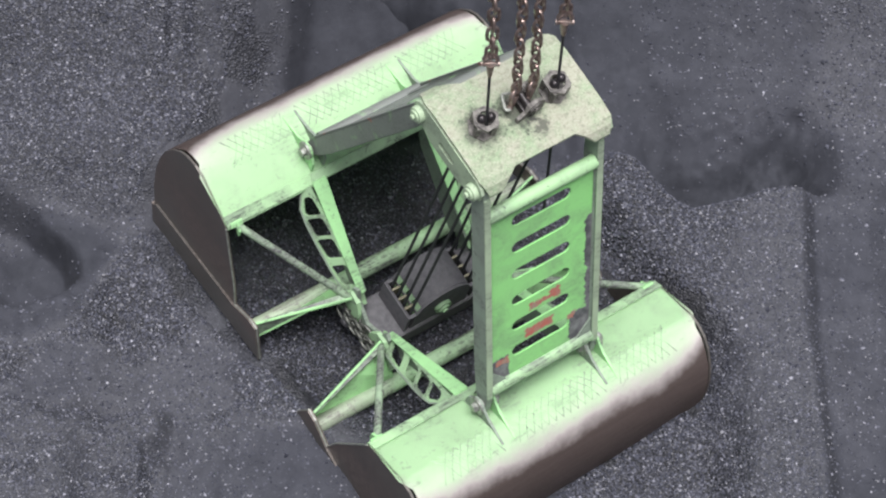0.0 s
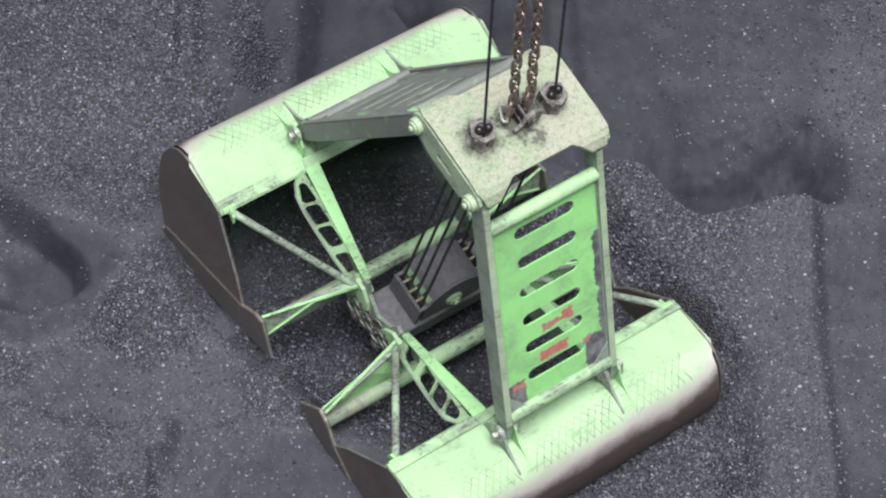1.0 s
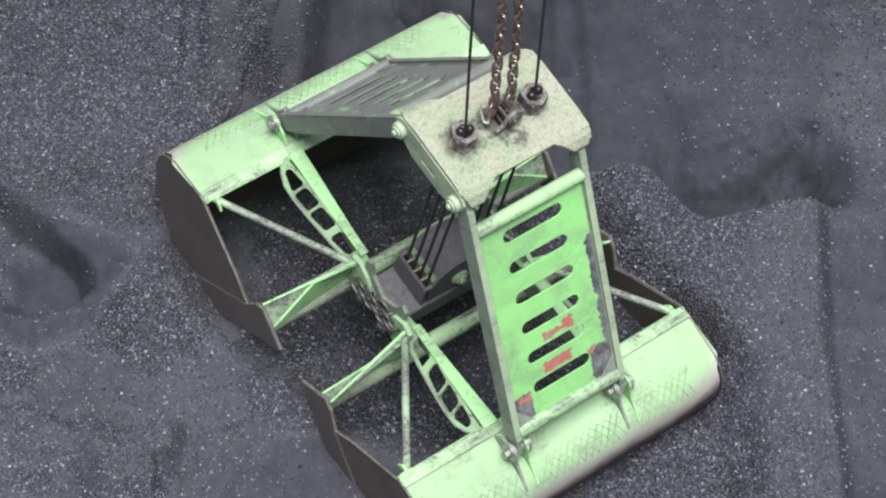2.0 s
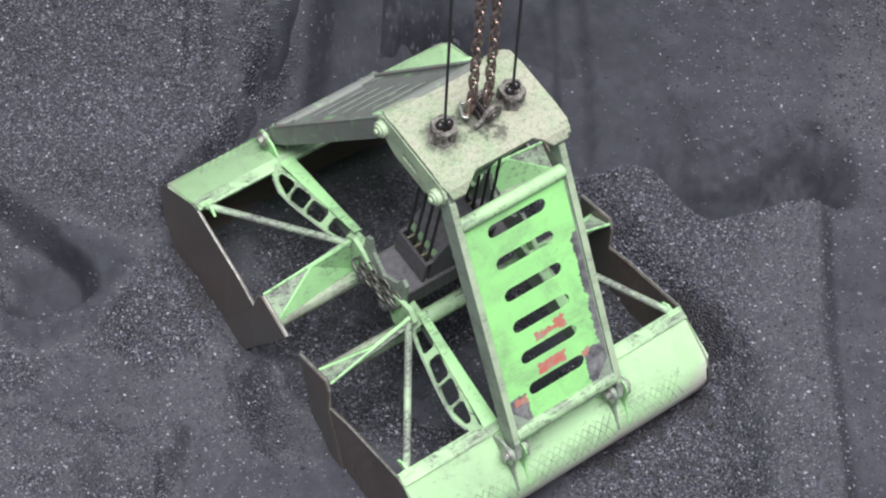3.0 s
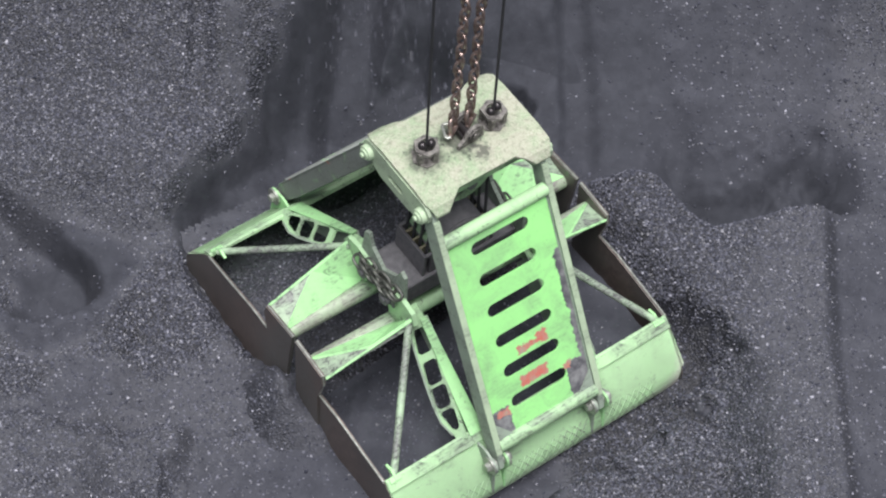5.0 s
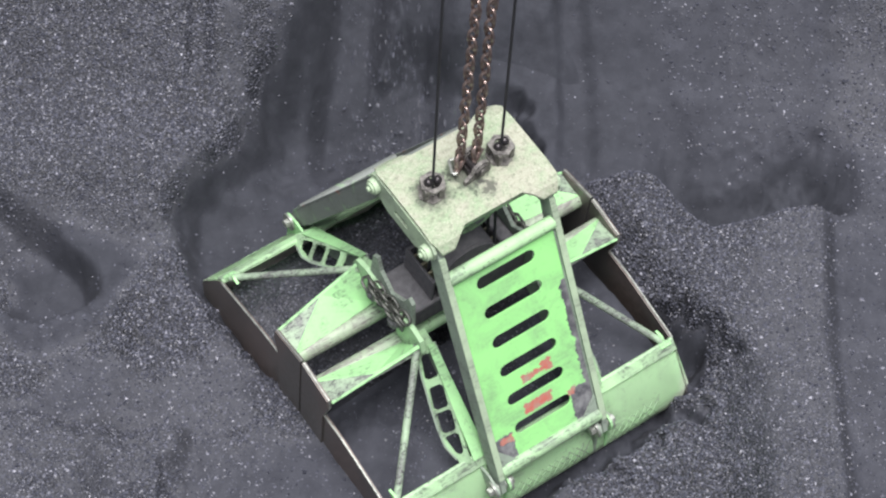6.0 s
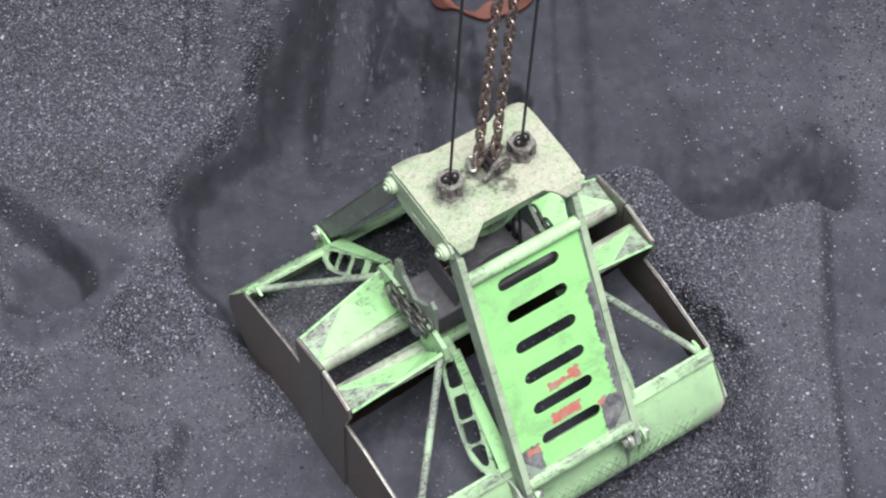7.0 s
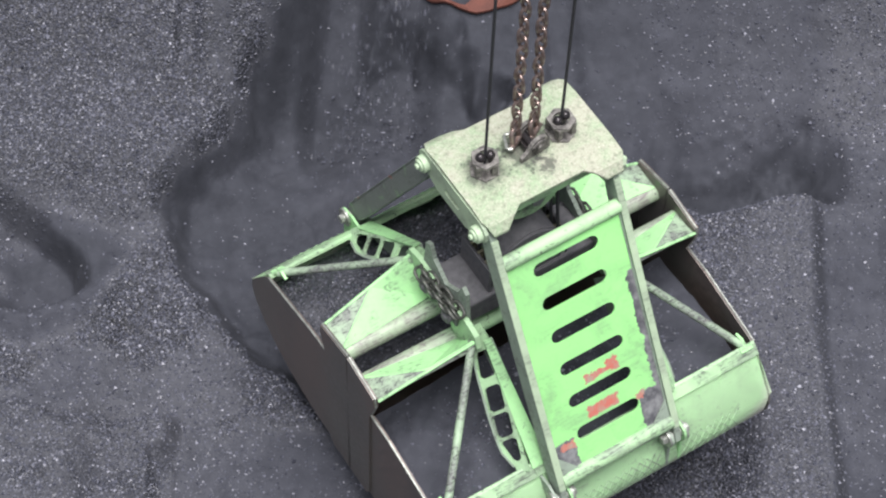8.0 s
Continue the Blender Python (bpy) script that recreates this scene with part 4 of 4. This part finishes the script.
def scatter(name, pts, sizes, rs, parent=None):
    base, tri = lump_shapes()
    n = len(pts)
    v = base[None] * (0.55 + 0.9 * rs.rand(n, 6, 1))
    v = v * (0.6 + 0.8 * rs.rand(n, 1, 3))
    a, b = rs.rand(n) * 6.283, rs.rand(n) * 6.283
    ca, sa, cb, sb = np.cos(a), np.sin(a), np.cos(b), np.sin(b)
    x, y, z = v[..., 0], v[..., 1], v[..., 2]
    x, y = x * ca[:, None] - y * sa[:, None], x * sa[:, None] + y * ca[:, None]
    y, z = y * cb[:, None] - z * sb[:, None], y * sb[:, None] + z * cb[:, None]
    v = np.stack([x, y, z * 0.7], -1) * sizes[:, None, None] + pts[:, None, :]
    f = (tri[None] + (np.arange(n) * 6)[:, None, None]).reshape(-1, 3)
    me = bpy.data.meshes.new(name)
    me.from_pydata(v.reshape(-1, 3).tolist(), [], f.tolist())
    me.materials.append(lumps_coal)
    return new(name, me)


rs = np.random.RandomState(7)
n_try = 400000
px, py = rs.uniform(-5.0, 5.0, n_try), rs.uniform(8.3, 15.6, n_try)
keep = rs.rand(n_try) < np.clip(cut_grade(px, py) - 0.12, 0.012, 1)
px, py = px[keep], py[keep]
size = 0.006 + 0.011 * rs.rand(len(px)) ** 2.0 + 0.008 * (rs.rand(len(px)) > 0.985)
stones = scatter("coal_lumps", np.stack([px, py, height(px, py) + size * 0.05], -1), size, rs)
tagged(stones, "loose angular coal lumps, dark, with pale glints put into the colour", "coal", kind="stuff")



def make_slump(behind):
    """The coal that lies over the pit at first: what the shells take, or the bank behind them."""
    xs, ys = np.arange(-3.4, 3.0, 0.03), np.arange(7.6, 16.0, 0.03)
    gx, gy = np.meshgrid(xs, ys)
    m = pit_mask(gx, gy)
    gz = level(gx, gy) - 0.012 * (1 - smooth(0.0, 0.12, m)) - 0.004
    ny, nx = gx.shape
    i = np.arange(nx * ny).reshape(ny, nx)
    f = np.stack([i[:-1, :-1], i[:-1, 1:], i[1:, 1:], i[1:, :-1]], -1).reshape(-1, 4)
    back = (gy - 12.05 - 0.6 * (gx + 2.0) > 0).reshape(-1)[f[:, 0]]
    f = f[(m.reshape(-1)[f].max(1) > 0.02) & (back == behind)]
    used, f = np.unique(f, return_inverse=True)
    v = np.stack([gx, gy, gz], -1).reshape(-1, 3)[used]
    f = f.reshape(-1, 4)
    me = bpy.data.meshes.new("slumping_coal")
    me.from_pydata(v.tolist(), [], f.tolist())
    me.materials.append(coal)
    me.polygons.foreach_set("use_smooth", np.ones(len(f), bool))
    set_grade(me, coarse(v[:, 0], v[:, 1]))
    ob = tagged(new("slumping_coal", me), "loose dark coal that sinks away as it is dug", "coal", kind="stuff")
    n = 90000
    x, y = rs.uniform(-3.2, 2.8, n), rs.uniform(7.8, 15.4, n)
    ok = (pit_mask(x, y) > 0.5) & ((y - 12.05 - 0.6 * (x + 2.0) > 0) == behind) & (rs.rand(n) < np.clip(coarse(x, y) - 0.12, 0.012, 1))
    x, y = x[ok], y[ok]
    s = 0.006 + 0.012 * rs.rand(len(x)) ** 2
    o = scatter("loose_coal", np.stack([x, y, level(x, y) + s * 0.2], -1), s, rs)
    o.parent = ob
    o["kind"] = "stuff"
    return ob


dug_coal = make_slump(False)
bank_coal = make_slump(True)


def make_pushed():
    """The ridge that the side cutters push up between them."""
    xs, ys = np.linspace(-0.62, 0.62, 46), np.linspace(-1.0, 1.0, 70)
    gx, gy = np.meshgrid(xs, ys)
    r = np.hypot(gx / 0.55, gy / 0.92) + 0.25 * wave(gx, gy, 3.0, 51)
    ca, sa = math.cos(radians(36)), math.sin(radians(36))
    wx, wy = -1.52 + gx * ca - gy * sa, 9.80 + gx * sa + gy * ca
    gz = level(wx, wy) - 0.06 + 0.50 * np.clip(1.08 - r, 0, 1) ** 1.3 + 0.09 * wave(wx, wy, 5.0, 52) + 0.03 * wave(wx, wy, 17.0, 53)
    ny, nx = gx.shape
    i = np.arange(nx * ny).reshape(ny, nx)
    f = np.stack([i[:-1, :-1], i[:-1, 1:], i[1:, 1:], i[1:, :-1]], -1).reshape(-1, 4)
    me = bpy.data.meshes.new("pushed_coal")
    v = np.stack([wx, wy, gz], -1).reshape(-1, 3)
    me.from_pydata(v.tolist(), [], f.tolist())
    me.materials.append(coal)
    me.polygons.foreach_set("use_smooth", np.ones(len(f), bool))
    set_grade(me, 0.45 + 0.4 * wave(wx, wy, 3.0, 55))
    ob = tagged(new("pushed_coal", me), "ridge of coal pushed up between the closing shells", "coal heap", kind="stuff")
    pick = v[rs.randint(0, len(v), 5000)] + rs.normal(0, 0.012, (5000, 3)) * (1, 1, 0)
    o = scatter("loose_coal", pick, 0.005 + 0.010 * rs.rand(5000) ** 2, rs)
    o.parent = ob
    o["kind"] = "stuff"
    return ob


pushed = make_pushed()

loads = []
for k in range(2):
    bm = B()
    nu, nv = 90, 38
    rows_v = []
    for j in range(nv + 1):
        row = []
        for i in range(nu + 1):
            a, b = -1 + 2 * i / nu, -1 + 2 * j / nv
            u, v = a * 1.47, b * 0.66
            z = 0.16 * (1 - a ** 4) * (1 - b * b) + float(0.10 * wave(np.array(u), np.array(v), 3.0, 21 + k) + 0.05 * wave(np.array(u), np.array(v), 11.0, 23))
            row.append(bm.verts.new((u, v, z)))
        rows_v.append(row)
    for a, b in zip(rows_v, rows_v[1:]):
        for i in range(nu):
            bm.faces.new((a[i], a[i + 1], b[i + 1], b[i]))
    g = bmesh.ops.extrude_face_region(bm, geom=bm.faces[:])
    for v in g["geom"]:
        if isinstance(v, bmesh.types.BMVert):
            v.co = (v.co.x * 0.95, v.co.y * 0.6, -0.35)
    load = part("coal_load", bm, coal, None, smooth=True)
    set_grade(load.data, np.full(len(load.data.vertices), (0.62, 0.22)[k]))
    tagged(load, "heap of scooped coal lying in the grab shell", "coal heap", "scooped coal")
    n = (9000, 2200)[k]
    a, b = rs.uniform(-1, 1, n), rs.uniform(-1, 1, n)
    u, v = a * 1.43, b * 0.63
    z = 0.16 * (1 - a ** 4) * (1 - b * b) + 0.10 * wave(u, v, 3.0, 21 + k) + 0.05 * wave(u, v, 11.0, 23)
    s = 0.006 + 0.012 * rs.rand(n) ** 2
    o = scatter("loose_coal", np.stack([u, v, z + s * 0.2], -1), s, rs)
    o.parent = load
    o["kind"] = "stuff"
    loads.append(load)


# ---- red hull plate showing where the bank gives way ----
hp = B()
n = 28
prof = []
for i in range(n + 1):
    a = math.pi + math.pi * i / n
    prof.append((0.27 + 0.56 * math.cos(a), 14.14 + 0.40 * math.sin(a)))
prof += [(0.83, 16.0), (-0.29, 16.0)]
prism(hp, prof, 0.0, 0.03, "z")
for v in hp.verts:
    v.co.z += float(height(np.array(v.co.x), np.array(v.co.y))) + 0.05 + 0.02 * (v.co.y - 13.8)
bmesh.ops.triangulate(hp, faces=hp.faces[:])
hull = part("hull_plate", hp, red_hull)
tagged(hull, "rust-red painted steel hull plate half buried in coal", "hull plate")


def make_cover():
    xs, ys = np.linspace(-0.8, 1.3, 64), np.linspace(13.25, 16.4, 100)
    gx, gy = np.meshgrid(xs, ys)
    edge_in = np.minimum(np.minimum(gx + 0.8, 1.3 - gx), np.minimum(gy - 13.25, 16.4 - gy))
    edge_in = edge_in + 0.3 * wave(gx, gy, 2.3, 61) * smooth(0.9, 0.4, edge_in)
    gz = height(gx, gy) + 0.22 * smooth(0.0, 0.50, edge_in) - 0.05
    ny, nx = gx.shape
    i = np.arange(nx * ny).reshape(ny, nx)
    f = np.stack([i[:-1, :-1], i[:-1, 1:], i[1:, 1:], i[1:, :-1]], -1).reshape(-1, 4)
    me = bpy.data.meshes.new("coal_cover")
    me.from_pydata(np.stack([gx, gy, gz], -1).reshape(-1, 3).tolist(), [], f.tolist())
    me.materials.append(coal)
    set_grade(me, np.full(len(me.vertices), 0.06))
    me.polygons.foreach_set("use_smooth", np.ones(len(f), bool))
    return tagged(new("coal_cover", me), "loose coal sliding off a red hull plate", "coal", kind="stuff")


cover = make_cover()


def slide_spot(x, y):
    return x, y, float(level(np.array(float(x)), np.array(float(y)))) + 0.03


slides = []
for k in range(24):
    n = 170
    pts = np.stack([rs.normal(0, 0.22, n), rs.normal(0, 0.55, n), np.abs(rs.normal(0, 0.05, n))], -1)
    pts[:, 2] += 0.42 * pts[:, 1]
    o = scatter("sliding_coal", pts, 0.008 + 0.012 * rs.rand(n) ** 2, rs)
    tagged(o, "loose coal lumps tumbling down the bank", "coal", "sliding coal", kind="stuff")
    slides.append((o, 1.7 + 0.25 * k, -1.15 + 1.25 * ((k * 0.37) % 1.0), 0.7 + 0.15 * (k % 3)))



# ---- movement ----


def grab_pose(x, y, z, yaw, ta, tb):
    return Matrix.Translation((x, y, z)) @ Matrix.Rotation(radians(yaw), 4, "Z") @ Matrix.Rotation(radians(ta), 4, "X") @ Matrix.Rotation(radians(tb), 4, "Y")


def motions():
    half = Matrix.Rotation(math.pi, 4, "Z")
    rows = {ob: [] for ob in (grab, arm_far, arm_near, shell_far, shell_near, crosshead)}
    fall_rows = {o: [] for o, s, k, j in falls}
    chain_rows = [[], []]
    rope_rows = [[], []]
    end_rows = [[], []]
    length_rows = [[[] for j in range(5)] for k in range(2)]
    load_rows = [[], []]
    for t, x, y, z, yaw, ta, tb, drop in GRAB:
        g = grab_pose(x, y, z, yaw, ta, tb)
        sh, am = linkage(drop)
        rows[grab].append((t, g))
        sway = 2.7 - 4.2 * (x - 0.06) + 0.8 * max(0.0, 1 - abs(t - 7.0) / 0.8)
        ms, ma = pose(0, HINGE, -drop, sh), pose(0, HEAD_PIN, 0, am)
        rows[shell_far].append((t, ms))
        rows[shell_near].append((t, half @ ms))
        rows[arm_far].append((t, ma))
        rows[arm_near].append((t, half @ ma))
        rows[crosshead].append((t, pose(0, 0, -drop)))
        for o, s, k, j in falls:
            v = -0.15 + 0.10 * k
            up, low = Vector((s * 0.27 - 0.02, v * 1.0, -0.20)), Vector((s * 0.32, v, -drop + 0.25))
            d = low - up
            lean = math.degrees(math.atan2(d.x, -d.z))
            m = pose(up.x, up.y, up.z, 0, -lean, 0) @ pose(0, 0, -j * max(0.0, d.length - FALL) / 2)
            fall_rows[o].append((t, m))
        for k, at in enumerate(((-0.035, 0.05, 0.40), (0.135, 0.05, 0.40))):
            chain_rows[k].append((t, pose(*(g @ Vector(at)), 0, sway - 0.3 * k, 0)))
        out = 0.55 + 4.9 * (GRAB[0][7] - drop)
        for k, at in enumerate(((-0.345, -0.01, 0.36), (0.345, -0.01, 0.36))):
            rope_rows[k].append((t, pose(*(g @ Vector(at)), 0, 0.5 + 0.4 * sway, 0)))
            e = out + 0.06 * k
            end_rows[k].append((t, pose(0, 0, e + 0.16)))
            step = max(0.0, (e + 0.5 - 2.9) / 4)
            for j in range(5):
                length_rows[k][j].append((t, pose(0, 0, e + 0.02 - j * step)))
        for k in range(2):
            f = min(1.0, max(0.0, (t - 1.0) / 4.6))
            f = f * f * (3 - 2 * f)
            c = g @ Vector((0, (0.79, -0.79)[k], -drop - 1.02))
            low = Vector((c.x, c.y, -0.30))
            load_rows[k].append((t, Matrix.Translation(low.lerp(c, f)) @ Matrix.Rotation(radians(yaw), 4, "Z")))
    for ob, start, x, run in slides:
        a, c = slide_spot(x, 15.9), slide_spot(x + 0.1, 12.6)
        mid = slide_spot(x + 0.05, 14.2)
        end = pose(c[0], c[1] - 0.6, c[2] - 0.9)
        walk(ob, [(0, pose(*a)), (start, pose(*a)), (start + run * 0.5, pose(*mid)), (start + run, pose(*c)), (start + run + 0.35, end), (max(8.0, start + run + 0.4), end)])
    walk(cover, [(0, pose(0, 0, 0)), (6.6, pose(0, 0, 0)), (7.0, pose(0, 0, -0.16)), (8, pose(0, 0, -0.60))])
    walk(pushed, [(0, pose(0, 0, -0.75)), (1.2, pose(0, 0, -0.75)), (3.2, pose(0, 0, 0)), (4.7, pose(0, 0, -0.02)), (6.2, pose(0, 0, -0.85)), (8, pose(0, 0, -0.9))])
    walk(bank_coal, [(0, pose(0, 0, 0)), (1.4, pose(0, 0, 0)), (3.0, pose(0, 0, -0.20)), (4.5, pose(0, 0, -0.45)), (6.0, pose(0, 0, -0.64)), (8, pose(0, 0, -0.68))])
    walk(dug_coal, [(0, pose(0, 0, 0)), (3.5, pose(0, 0, 0)), (4.6, pose(0, 0, -0.05)), (6.2, pose(0, 0, -0.62)), (8, pose(0, 0, -0.66))])
    for ob, r in (*rows.items(), *fall_rows.items()):
        walk(ob, r)
    for k in range(2):
        walk(lift_chains[k], chain_rows[k])
        walk(close_ropes[k][0], rope_rows[k])
        walk(close_ropes[k][1], end_rows[k])
        for j in range(5):
            walk(close_ropes[k][2][j], length_rows[k][j])
        walk(loads[k], load_rows[k])


motions()
